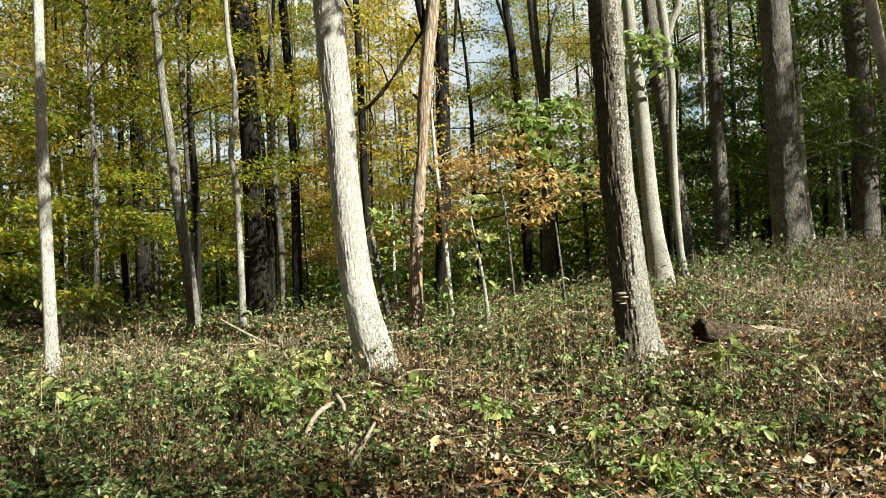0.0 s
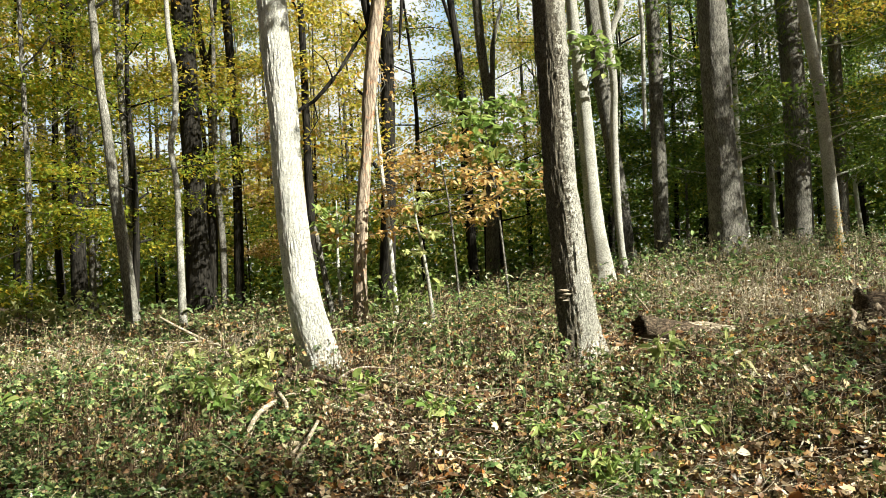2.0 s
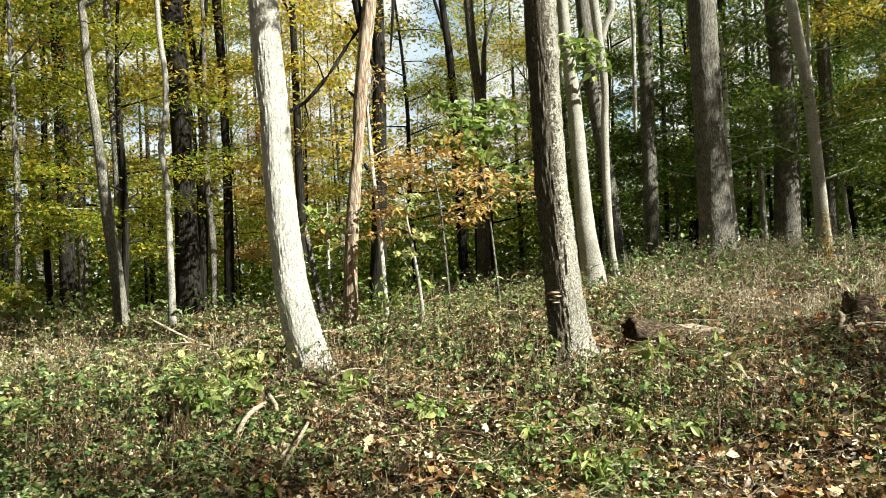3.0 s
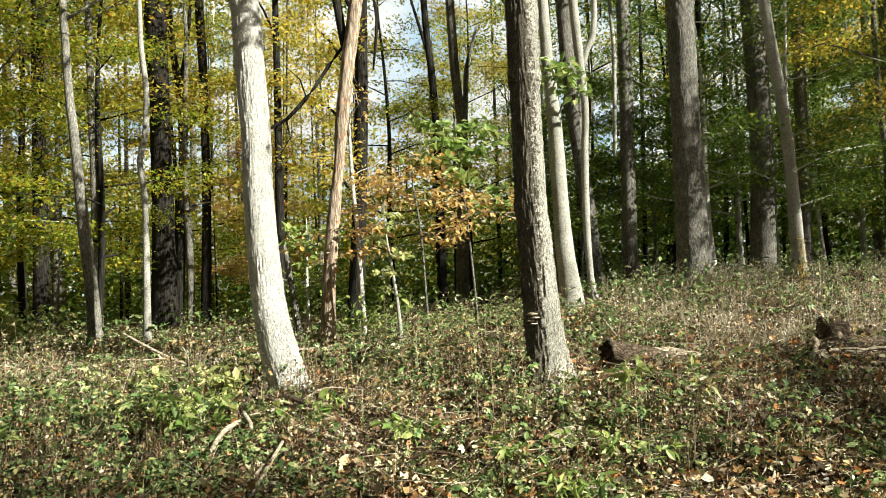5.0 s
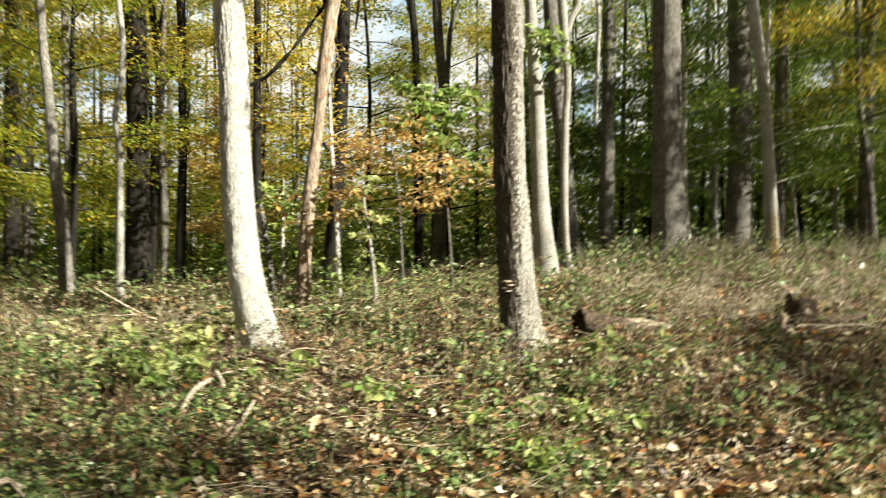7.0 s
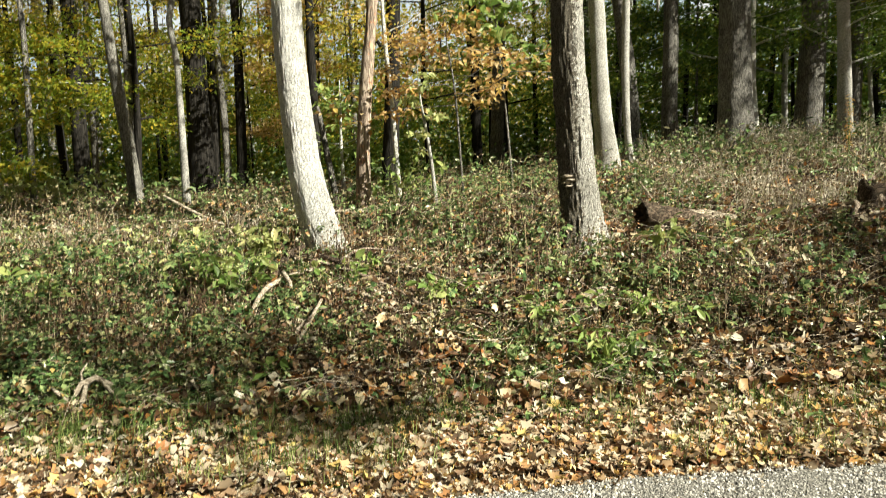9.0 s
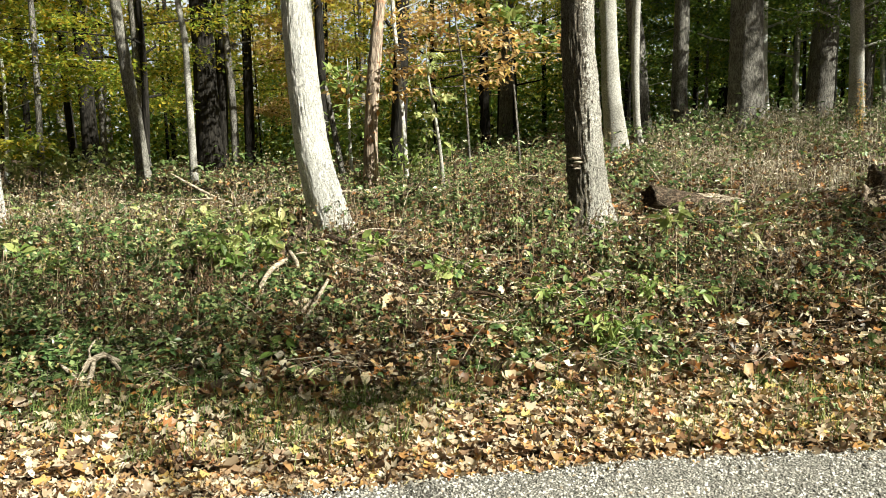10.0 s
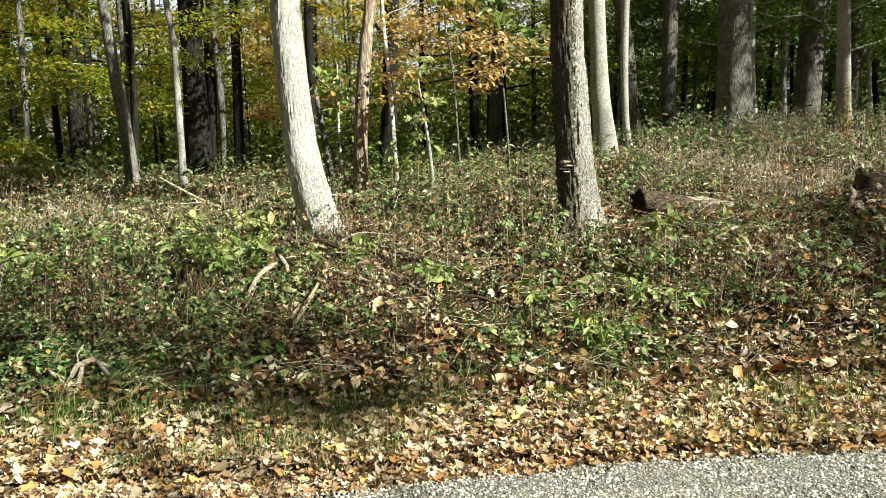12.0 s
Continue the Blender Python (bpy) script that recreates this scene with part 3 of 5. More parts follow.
tree("tree", "massive straight tree with dark grey furrowed bark",
     [(5.70, 13.33, 1.94, 0.325), (5.69, 13.33, 2.54, 0.288), (5.69, 13.33, 3.29, 0.268), (5.69, 13.33, 4.22, 0.257), (5.69, 13.33, 5.17, 0.246),
      (5.70, 13.33, 6.12, 0.242), (5.69, 13.34, 12, 0.184), (5.67, 13.35, 18, 0.046)], bark_brown, leaf_green, 9, low=9.5, sides=72, step=0.05, ridges=12, ridge_depth=0.03)
tree("tree", "dark shaded tree with a broad straight trunk",
     [(7.85, 15.08, 2.08, 0.276), (7.89, 15.06, 3.13, 0.240), (7.93, 15.04, 4.25, 0.228), (7.93, 15.04, 5.38, 0.216), (7.92, 15.04, 6.52, 0.204),
      (7.90, 15.05, 7.68, 0.204), (7.85, 15.08, 12.3, 0.147), (7.80, 15.10, 17, 0.037)], bark_brown, leaf_green, 10, low=9.5)
tree("tree", "pale smooth leaning tree at the meadow edge",
     [(7.38, 13.0, 1.84, 0.145), (7.37, 13.0, 2.22, 0.120), (7.355, 13.0, 3.16, 0.108), (7.32, 13.0, 4.11, 0.101), (7.24, 13.0, 5.06, 0.099),
      (7.12, 13.0, 6.03, 0.095), (6.85, 13.1, 9.5, 0.076), (6.6, 13.2, 13, 0.019)], bark_pale, leaf_turning, 11, low=7.8, sides=32, step=0.06, ridges=8, ridge_depth=0.007)
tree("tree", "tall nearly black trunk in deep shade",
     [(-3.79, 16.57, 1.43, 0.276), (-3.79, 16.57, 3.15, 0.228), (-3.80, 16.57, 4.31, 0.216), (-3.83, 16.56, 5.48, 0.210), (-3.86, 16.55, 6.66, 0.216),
      (-3.89, 16.55, 7.84, 0.22), (-3.97, 16.53, 12.4, 0.164), (-4.05, 16.51, 17, 0.041)], bark_shade_dark, leaf_turning, 12, low=7.5, sides=40, step=0.08, ridges=11, ridge_depth=0.025)
tree("tree", "thin crooked pale stem bending along its height",
     [(-2.90, 11.64, 1.17, 0.059), (-2.90, 11.64, 2.54, 0.047), (-2.91, 11.64, 3.27, 0.042), (-2.97, 11.63, 3.77, 0.042), (-2.90, 11.64, 4.09, 0.042),
      (-2.87, 11.65, 4.75, 0.042), (-2.93, 11.64, 5.33, 0.038), (-2.95, 11.63, 6.00, 0.034), (-2.99, 11.62, 7.5, 0.024), (-3.04, 11.61, 9, 0.006)],
     bark_pale, leaf_turning, 13, low=5.2, limbs=7, length=1.5)
tree("tree", "greyish bare-stemmed tree leaning gently",
     [(-3.82, 12.43, 1.18, 0.110), (-3.88, 12.41, 2.13, 0.092), (-3.95, 12.38, 2.82, 0.092), (-4.02, 12.36, 3.60, 0.078), (-4.09, 12.34, 4.39, 0.069),
      (-4.16, 12.32, 5.17, 0.060), (-4.31, 12.27, 8.1, 0.043), (-4.47, 12.22, 11, 0.011)], bark_ash, leaf_gold, 14, low=4.6, limbs=9, length=1.8, size=0.1)
tree("tree", "dim brown stem beside a greyer tree",
     [(-4.37, 14.35, 1.21, 0.085), (-4.39, 14.35, 2.31, 0.079), (-4.40, 14.34, 3.51, 0.074), (-4.42, 14.34, 4.42, 0.069), (-4.45, 14.32, 5.23, 0.064),
      (-4.52, 14.30, 8.6, 0.046), (-4.58, 14.28, 12, 0.011)], bark_brown, leaf_gold, 15, low=5, limbs=9, length=2)
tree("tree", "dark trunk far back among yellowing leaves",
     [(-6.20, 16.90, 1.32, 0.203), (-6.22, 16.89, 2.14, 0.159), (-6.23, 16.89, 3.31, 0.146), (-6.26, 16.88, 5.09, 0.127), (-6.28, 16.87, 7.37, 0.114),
      (-6.31, 16.86, 11.7, 0.082), (-6.34, 16.85, 16, 0.021)], bark_shade_dark, leaf_turning, 16, low=5.5, limbs=10)
tree("tree", "thin straight grey pole-like young tree",
     [(-5.51, 12.87, 1.12, 0.049), (-5.46, 12.89, 3.40, 0.045), (-5.47, 12.89, 4.31, 0.040), (-5.49, 12.88, 5.49, 0.036), (-5.50, 12.87, 6.75, 0.028), (-5.51, 12.87, 8, 0.007)],
     bark_brown, leaf_turning, 17, low=3.2, limbs=9, length=1.6, size=0.1)
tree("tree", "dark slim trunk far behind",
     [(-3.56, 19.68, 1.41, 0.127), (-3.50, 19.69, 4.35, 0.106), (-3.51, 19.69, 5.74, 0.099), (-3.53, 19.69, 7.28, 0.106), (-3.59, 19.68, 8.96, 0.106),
      (-3.64, 19.67, 12, 0.076), (-3.68, 19.66, 15, 0.019)], bark_shade_dark, leaf_gold, 18, low=8)
tree("tree", "dark tree with a narrow fork high up",
     [(-4.16, 19.56, 1.44, 0.120), (-4.04, 19.59, 4.37, 0.099), (-4.02, 19.59, 5.89, 0.092), (-4.07, 19.58, 7.00, 0.092), (-4.22, 19.55, 8.11, 0.078),
      (-4.39, 19.51, 11, 0.056), (-4.55, 19.48, 14, 0.014)], bark_shade_dark, leaf_gold, 19, low=9,
     own=[[(-4.07, 19.58, 7.1, 0.06), (-3.95, 19.58, 7.6, 0.055), (-3.85, 19.58, 8.3, 0.05), (-3.7, 19.58, 9.8, 0.03)],
          [(-4.02, 19.59, 6.0, 0.05), (-3.75, 19.59, 6.25, 0.04), (-3.45, 19.59, 6.3, 0.02)]])
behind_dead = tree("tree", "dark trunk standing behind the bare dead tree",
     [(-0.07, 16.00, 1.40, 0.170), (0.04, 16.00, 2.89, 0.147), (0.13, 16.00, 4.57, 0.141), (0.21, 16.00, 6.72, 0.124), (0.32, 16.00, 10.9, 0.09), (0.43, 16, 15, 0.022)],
     bark_shade_dark, leaf_gold, 20, low=6.5)
# extra limbs and leaves, added to throw shade on the nearly black trunk
for z_ in (4.2, 5.3, 6.6, 8.0, 9.4):
    reach = np.array([-0.5, -1.7, z_ - 1.4])
    part("limb", mesh_of("limb", *tube([(0.2, 0, z_ - 2.0, 0.04), (*(reach * [0.5, 0.5, 1.0]), 0.03), (*reach, 0.01)], 7, 0.3, 0.05, 11), bark_shade_dark, True), behind_dead)
    tagged(part("leaf_spray", mesh_of("leaf_spray", *sprays(crown_spots, reach + crown_spots.normal(0, 0.42, (18, 3)) * [1.2, 0.8, 0.9], 0.35, 32, 0.1, 0.25), leaf_gold), behind_dead), kind="stuff")
tree("sapling", "slender bare grey sapling leaning aside",
     [(0.08, 12.00, 1.2, 0.038), (0.04, 12.00, 2.31, 0.034), (0.01, 12.00, 2.90, 0.030), (-0.03, 12.00, 3.41, 0.030), (-0.05, 12.00, 4.00, 0.025), (-0.1, 12, 5.5, 0.005)],
     bark_grey, leaf_copper, 21, low=2.2, limbs=5, length=0.6, leaves=5, size=0.08, spread=0.3, sides=8, category="sapling", group="saplings")
tree("tree", "dark slim trunk rising through golden leaves",
     [(2.08, 19.89, 1.43, 0.127), (2.07, 19.89, 2.40, 0.113), (2.07, 19.89, 4.62, 0.099), (2.05, 19.89, 5.88, 0.092), (2.00, 19.90, 7.30, 0.092),
      (1.88, 19.91, 8.74, 0.085), (1.76, 19.92, 11.9, 0.061), (1.64, 19.93, 15, 0.015)], bark_shade_dark, leaf_gold, 22, low=10,
     own=[[(1.98, 19.9, 7.6, 0.05), (1.8, 19.9, 8.3, 0.045), (1.5, 19.9, 9.4, 0.03)]])
tree("tree", "greyish brown trunk with a crooked upper stem",
     [(2.41, 18.85, 1.54, 0.174), (2.46, 18.84, 2.98, 0.148), (2.52, 18.83, 4.29, 0.134), (2.54, 18.83, 5.89, 0.114), (2.45, 18.84, 6.97, 0.114),
      (2.40, 18.85, 8.32, 0.107), (2.28, 18.86, 11.7, 0.077), (2.17, 18.88, 15, 0.019)], bark_brown, leaf_gold, 23, low=10,
     own=[[(2.54, 18.83, 5.8, 0.06), (2.66, 18.83, 6.4, 0.06), (2.72, 18.83, 7.2, 0.05), (3.0, 18.83, 8.2, 0.03)]])
tree("tree", "thin dark trunk half hidden in leaves",
     [(-1.66, 17.92, 1.52, 0.108), (-1.64, 17.93, 3.14, 0.095), (-1.64, 17.93, 4.39, 0.089), (-1.63, 17.93, 5.66, 0.083), (-1.63, 17.93, 9.3, 0.06), (-1.63, 17.93, 13, 0.015)],
     bark_shade_dark, leaf_turning, 24, low=6)
tree("tree", "dusky trunk among dark green leaves",
     [(10.00, 17.32, 2.32, 0.155), (10.07, 17.28, 4.63, 0.141), (10.11, 17.26, 6.59, 0.134), (10.16, 17.23, 8.57, 0.134), (10.21, 17.20, 11.8, 0.097), (10.25, 17.17, 15, 0.024)],
     bark_brown, leaf_turning, 25, low=6)
tree("tree", "brown trunk at the edge of dark leaves",
     [(11.48, 16.38, 2.35, 0.170), (11.53, 16.34, 4.44, 0.155), (11.59, 16.30, 6.31, 0.155), (11.65, 16.26, 8.21, 0.155), (11.71, 16.21, 11.6, 0.112), (11.77, 16.17, 15, 0.028)],
     bark_brown, leaf_turning, 26, low=6)
tree("tree", "thin dark trunk behind a massive one",
     [(7.22, 16.49, 2.18, 0.083), (7.28, 16.46, 3.67, 0.076), (7.35, 16.43, 5.40, 0.070), (7.38, 16.42, 6.44, 0.064), (7.46, 16.38, 9.7, 0.046), (7.53, 16.35, 13, 0.011)],
     bark_shade_dark, leaf_green, 27, low=5)
tree("dead_tree", "short leaning bare pole, dead", [(-0.87, 12.4, 1.2, 0.05), (-0.96, 12.4, 1.8, 0.046), (-1.05, 12.4, 2.4, 0.04), (-1.08, 12.4, 2.6, 0.02)],
     bark_brown, leaf_gold, 28, limbs=0, sides=10, category="dead tree")

# ---- saplings near by ----
tree("sapling", "thin pale sapling with a few yellow leaves",
     [(0.53, 10.4, 1.13, 0.028), (0.50, 10.4, 1.6, 0.024), (0.44, 10.4, 2.1, 0.020), (0.38, 10.4, 2.5, 0.014), (0.36, 10.4, 2.9, 0.006)], bark_pale, leaf_lemon, 31,
     low=0.7, limbs=6, length=0.3, rise=0.2, leaves=7, size=0.085, spread=0.13, sides=8, step=0.1, flare=0, category="sapling", group="saplings")
tree("sapling", "young beech with layered copper-orange leaves",
     [(0.95, 11.2, 1.2, 0.018), (0.92, 11.2, 2.0, 0.016), (0.88, 11.2, 2.7, 0.014), (0.8, 11.2, 3.3, 0.01), (0.78, 11.2, 3.6, 0.006)], bark_brown, leaf_copper, 32,
     low=1.3, limbs=16, length=1.45, rise=0.12, leaves=17, size=0.095, spread=0.26, sides=8, step=0.1, flare=0, category="sapling", group="saplings", droop=0.15)
tree("sapling", "young tree with large bright green leaves",
     [(1.75, 12.0, 1.3, 0.02), (1.7, 12.0, 2.2, 0.018), (1.62, 12.0, 3.2, 0.014), (1.55, 12.0, 3.9, 0.01), (1.5, 12.0, 4.4, 0.006)], bark_brown, leaf_bright, 33,
     low=1.8, limbs=10, length=0.85, rise=0.2, leaves=9, size=0.17, spread=0.26, sides=8, step=0.1, flare=0, category="sapling", group="saplings")
tree("sapling", "young maple with mid-green leaves beside a trunk",
     [(-0.8, 13.4, 1.2, 0.03), (-0.82, 13.4, 2.0, 0.026), (-0.8, 13.4, 2.7, 0.016), (-0.8, 13.4, 3.1, 0.006)], bark_grey, leaf_bright, 35,
     low=0.5, limbs=8, length=0.75, rise=0.15, leaves=7, size=0.14, spread=0.25, sides=8, step=0.1, flare=0, category="sapling", group="saplings")


# ---- the wood behind: young trees in leaf, and tall trees ----
def young_tree(label, height, radius, limbs, length, leaf, size, leaves, spread, seed, low=0.12):
    rng = np.random.default_rng(seed)
    lean = rng.normal(0, 0.03, 2)
    stem = [(lean[0] * z + 0.06 * math.sin(z * 1.1 + seed), lean[1] * z + 0.06 * math.cos(z * 0.9), z, radius * (1.05 - z / height)) for z in np.linspace(-0.3, height, 8)]
    ob = thing("young_tree", label, "tree", "young trees in the wood")
    bark = (bark_brown, bark_shade_dark, bark_grey)[seed % 3]
    part("trunk", mesh_of("trunk", *tube(stem, 8, 0.5, 0.06, seed), bark, True), ob)
    arms, tips = branches(rng, stem, height * low, height * 0.98, limbs, length, 0.25, 0.1)
    for pts in arms:
        part("limb", mesh_of("limb", *tube(pts, 5, 0.5, 0.05, seed), bark, True), ob)
    part("crown", mesh_of("crown", *sprays(rng, tips, spread, leaves, size, 0.14, SMALL_LEAF), leaf), ob)
    return ob


def tall_tree(label, height, radius, leaf, size, seed, leaves=30):
    rng = np.random.default_rng(seed)
    lean = rng.normal(0, 0.025, 2)
    stem = [(lean[0] * z + 0.12 * math.sin(z * 0.5 + seed), lean[1] * z + 0.12 * math.cos(z * 0.4), z, radius * (1.08 - z / height)) for z in np.linspace(-0.3, height, 9)]
    ob = thing("tall_tree", label, "tree", "tall trees in the wood")
    bark = (bark_shade_dark, bark_brown, bark_grey)[seed % 3]
    part("trunk", mesh_of("trunk", *tube(stem, 12, 0.5, 0.05, seed, 0.3), bark, True), ob)
    arms, tips = branches(rng, stem, height * 0.38, height * 0.98, 13, height * 0.2, 0.55)
    for pts in arms:
        part("limb", mesh_of("limb", *tube(pts, 5, 0.8, 0.05, seed), bark, True), ob)
    part("crown", mesh_of("crown", *sprays(rng, tips, 1.0, leaves, size, 0.2, SMALL_LEAF), leaf), ob)
    return ob


def plant_out(makers, spots, seed):
    """Each kind is built once at its first spot, and copied to the others, turned and resized."""
    rng = random.Random(seed)
    first = {}
    for kind, x, y in spots:
        size = rng.uniform(0.82, 1.2)
        m = Matrix.Translation((x, y, ground_at(x, y) - 0.05)) @ pose(0, 0, 0, 0, 0, rng.uniform(0, 360)) @ Matrix.Diagonal((size, size, size * rng.uniform(0.92, 1.1), 1))
        if kind not in first:
            first[kind] = makers[kind]()
            first[kind].matrix_basis = Matrix.Translation((x, y, ground_at(x, y) - 0.05))
        else:
            copy_thing(first[kind], m)


YOUNG = {
    "green_a": lambda: young_tree("young tree with flat layers of dark green leaves", 9.5, 0.07, 20, 2.3, leaf_green, 0.09, 138, 0.65, 41),
    "green_b": lambda: young_tree("bushy young tree with green leaves", 4.6, 0.04, 14, 1.5, leaf_green, 0.095, 105, 0.45, 42, 0.08),
    "turn_a": lambda: young_tree("young tree with yellowing green leaves in layers", 10.5, 0.075, 23, 2.4, leaf_turning, 0.09, 138, 0.65, 43),
    "turn_b": lambda: young_tree("low young tree with yellow-green leaves", 4.2, 0.04, 14, 1.4, leaf_turning, 0.095, 105, 0.45, 44, 0.08),
    "gold_a": lambda: young_tree("young tree with golden autumn leaves", 11.0, 0.08, 23, 2.4, leaf_gold, 0.09, 138, 0.65, 45, 0.2),
    "copper_a": lambda: young_tree("young tree with copper-coloured autumn leaves", 5.0, 0.05, 13, 1.5, leaf_copper, 0.095, 90, 0.45, 46, 0.2),
}
TALL = {
    "tall_green": lambda: tall_tree("tall tree with a green autumn crown", 19, 0.2, leaf_green, 0.17, 51, 88),
    "tall_turn": lambda: tall_tree("tall tree with a yellow-green autumn crown", 18, 0.18, leaf_turning, 0.17, 52, 88),
    "tall_gold": lambda: tall_tree("tall tree with a golden autumn crown", 17, 0.17, leaf_gold, 0.17, 53, 90),
    "tall_slim": lambda: tall_tree("tall slim tree with a sparse golden crown", 15, 0.11, leaf_gold, 0.14, 54, 40),
}
rw = random.Random(7)
young_spots, tall_spots = [], []
for row, (y, gap) in enumerate(((14.5, 2.2), (18, 2.6), (22, 3.0), (27, 4.2), (34, 5.6))):
    x = -0.66 * y - 1
    while x < 0.86 * y + 1:
        px, py = x + rw.uniform(-0.7, 0.7), y + rw.uniform(-1.5, 1.5)
        x += gap * rw.uniform(0.7, 1.3) * (1.12 if px / py < -0.12 and row > 1 else 1)
        side = px / py
        if row == 0 and -0.25 < side < 0.40 or row == 1 and -0.06 < side < 0.16:
            continue
        kinds = ("turn_a", "turn_b", "gold_a", "turn_a", "gold_a") if side < -0.12 else (("gold_a", "turn_a", "gold_a", "copper_a", "gold_a", "gold_a", "turn_b") if side < 0.18 else ("green_a", "green_b", "turn_a", "green_a", "turn_b", "gold_a", "turn_a", "green_b"))
        young_spots.append((rw.choice(kinds), px, py))
for y, gap in ((24, 7.5), (30, 7.5), (37, 6.5), (45, 6.5)):
    x = -0.66 * y - 1.5
    while x < 0.86 * y + 1.5:
        px, py = x + rw.uniform(-1, 1), y + rw.uniform(-1.8, 1.8)
        x += gap * rw.uniform(0.7, 1.3)
        side = px / py
        if -0.04 < side < 0.15 and py < 38 or side < -0.15 and py > 40:
            continue
        kinds = ("tall_turn", "tall_turn", "tall_gold", "tall_green") if side < -0.12 else (("tall_gold", "tall_slim", "tall_gold", "tall_slim") if side < 0.2 else ("tall_green", "tall_turn", "tall_green", "tall_slim"))
        tall_spots.append((rw.choice(kinds), px, py))
# the wood across the road and along it: unseen trees, added for shade and enclosure
for px, py in ((15, -20), (25, -24), (36, -22),
               (24, 16.5), (21, 8.5), (30, 10), (-13, 8), (-15, 13)):
    tall_spots.append((rw.choice(("tall_green", "tall_turn", "tall_gold")), px, py))
tall_spots += [("tall_slim", 22, -9.5), ("tall_slim", 7, -12)] + [("tall_slim", px, py) for px, py in ((6, -9), (4, -15), (-3, -8), (-9, -6), (-15, -9), (-6, -15), (-20, -14), (-19, 9), (-24, 14))]


def roadside_tree(label, x, y, height, radius, masses, leaf, seed):
    """An unseen tree added to cast shade, whose limbs each end in a mass of leaves: (x, y, z, half width, half depth,
    leaves).
    """
    r = np.random.default_rng(seed)
    ob = thing("roadside_tree", label, "tree", "trees along the road", at=(x, y, ground_at(x, y)))
    stem = [(0, 0, -0.3, radius * 1.1), (0.05, 0, height * 0.3, radius * 0.9), (-0.05, 0.05, height * 0.65, radius * 0.6), (0, 0, height, 0.03)]
    part("trunk", mesh_of("trunk", *tube(stem, 16, 0.4, 0.05, seed, 0.3), bark_brown, True), ob)
    pairs = []
    for mx_, my_, mz_, wide, deep, count in masses:
        c = np.array([mx_ - x, my_ - y, mz_ - ground_at(x, y)])
        part("limb", mesh_of("limb", *tube([(0, 0, c[2] * 0.6, radius * 0.4), (*(c * [0.5, 0.5, 0.85]), radius * 0.3), (*c, 0.02)], 7, 0.4, 0.05, seed), bark_brown, True), ob)
        spots = c + np.clip(r.normal(0, 0.5, (count // 25, 3)), -1, 1) * [wide, deep, 0.5]
        pairs.append(sprays(r, spots, 0.35, 25, 0.13, 0.3))
    part("crown", mesh_of("crown", *joined(pairs), leaf), ob)
    return ob


# out of view; leaf masses set sunward of the places they shade
roadside_tree("unseen roadside maple added to shade the verge", 13, -9.5, 15, 0.2,
              [(11.2, -3.4, 12.0, 1.5, 0.6, 650), (12.4, -4.2, 12.0, 0.7, 0.25, 300), (9.9, -2.4, 12.0, 1.5, 0.8, 500)], leaf_turning, 201)
roadside_tree("unseen roadside tree added to shade the right of the bank", 19, -4.5, 16, 0.22,
              [(16.7, -2.0, 12.2, 1.3, 1.1, 900), (17.4, -0.8, 12.4, 1.3, 0.8, 650), (19.0, -2.4, 12.5, 1.2, 0.9, 800)], leaf_turning, 202)
roadside_tree("unseen roadside tree added to shade the large trunks", 17, 6, 16, 0.22,
              [(15.2, 7.4, 12.0, 1.6, 1.3, 2000), (16.2, 8.2, 13.5, 1.6, 1.2, 1500), (14.6, 8.2, 10.0, 1.2, 1.0, 1200), (17.2, 4.3, 12.0, 1.5, 1.0, 900)], leaf_turning, 203)
young_spots += [("green_a", 9.2, 18.6), ("green_a", 12.2, 20.2), ("green_a", 14.2, 21.5), ("green_b", 8.6, 19.5)]
plant_out(YOUNG, young_spots, 3)
plant_out(TALL, tall_spots, 4)

# bright hazy sky low behind the wood
haze, hnt, hbsdf, hout = material("haze")
hglow = hnt.nodes.new("ShaderNodeEmission")
hcoord = hnt.nodes.new("ShaderNodeTexCoord")
hramp = ramp_node(hnt, [(0.35, (0.55, 0.76, 1.0)), (0.55, (0.97, 0.98, 1.0))])
hnt.links.new(noise_node(hnt, hcoord.outputs["Object"], 0.012, 2).outputs[0], hramp.inputs[0])
hnt.links.new(hramp.outputs[0], hglow.inputs[0])
hglow.inputs[1].default_value = 0.38
hnt.links.new(hglow.outputs[0], hout.inputs["Surface"])
ha = np.radians(np.linspace(-75, 85, 60))
hv = np.concatenate([np.stack([600 * np.sin(ha), 600 * np.cos(ha), np.full(60, z)], -1) for z in (-5.0, 290.0)])
backdrop = new("backdrop", mesh_of("backdrop", hv, [(k, k + 1, k + 61, k + 60) for k in range(59)], haze))
tagged(backdrop, "bright hazy autumn sky behind the wood", "sky", kind="structure")

# the far wood: stems and leaf masses that nobody could count
rng = np.random.default_rng(12)
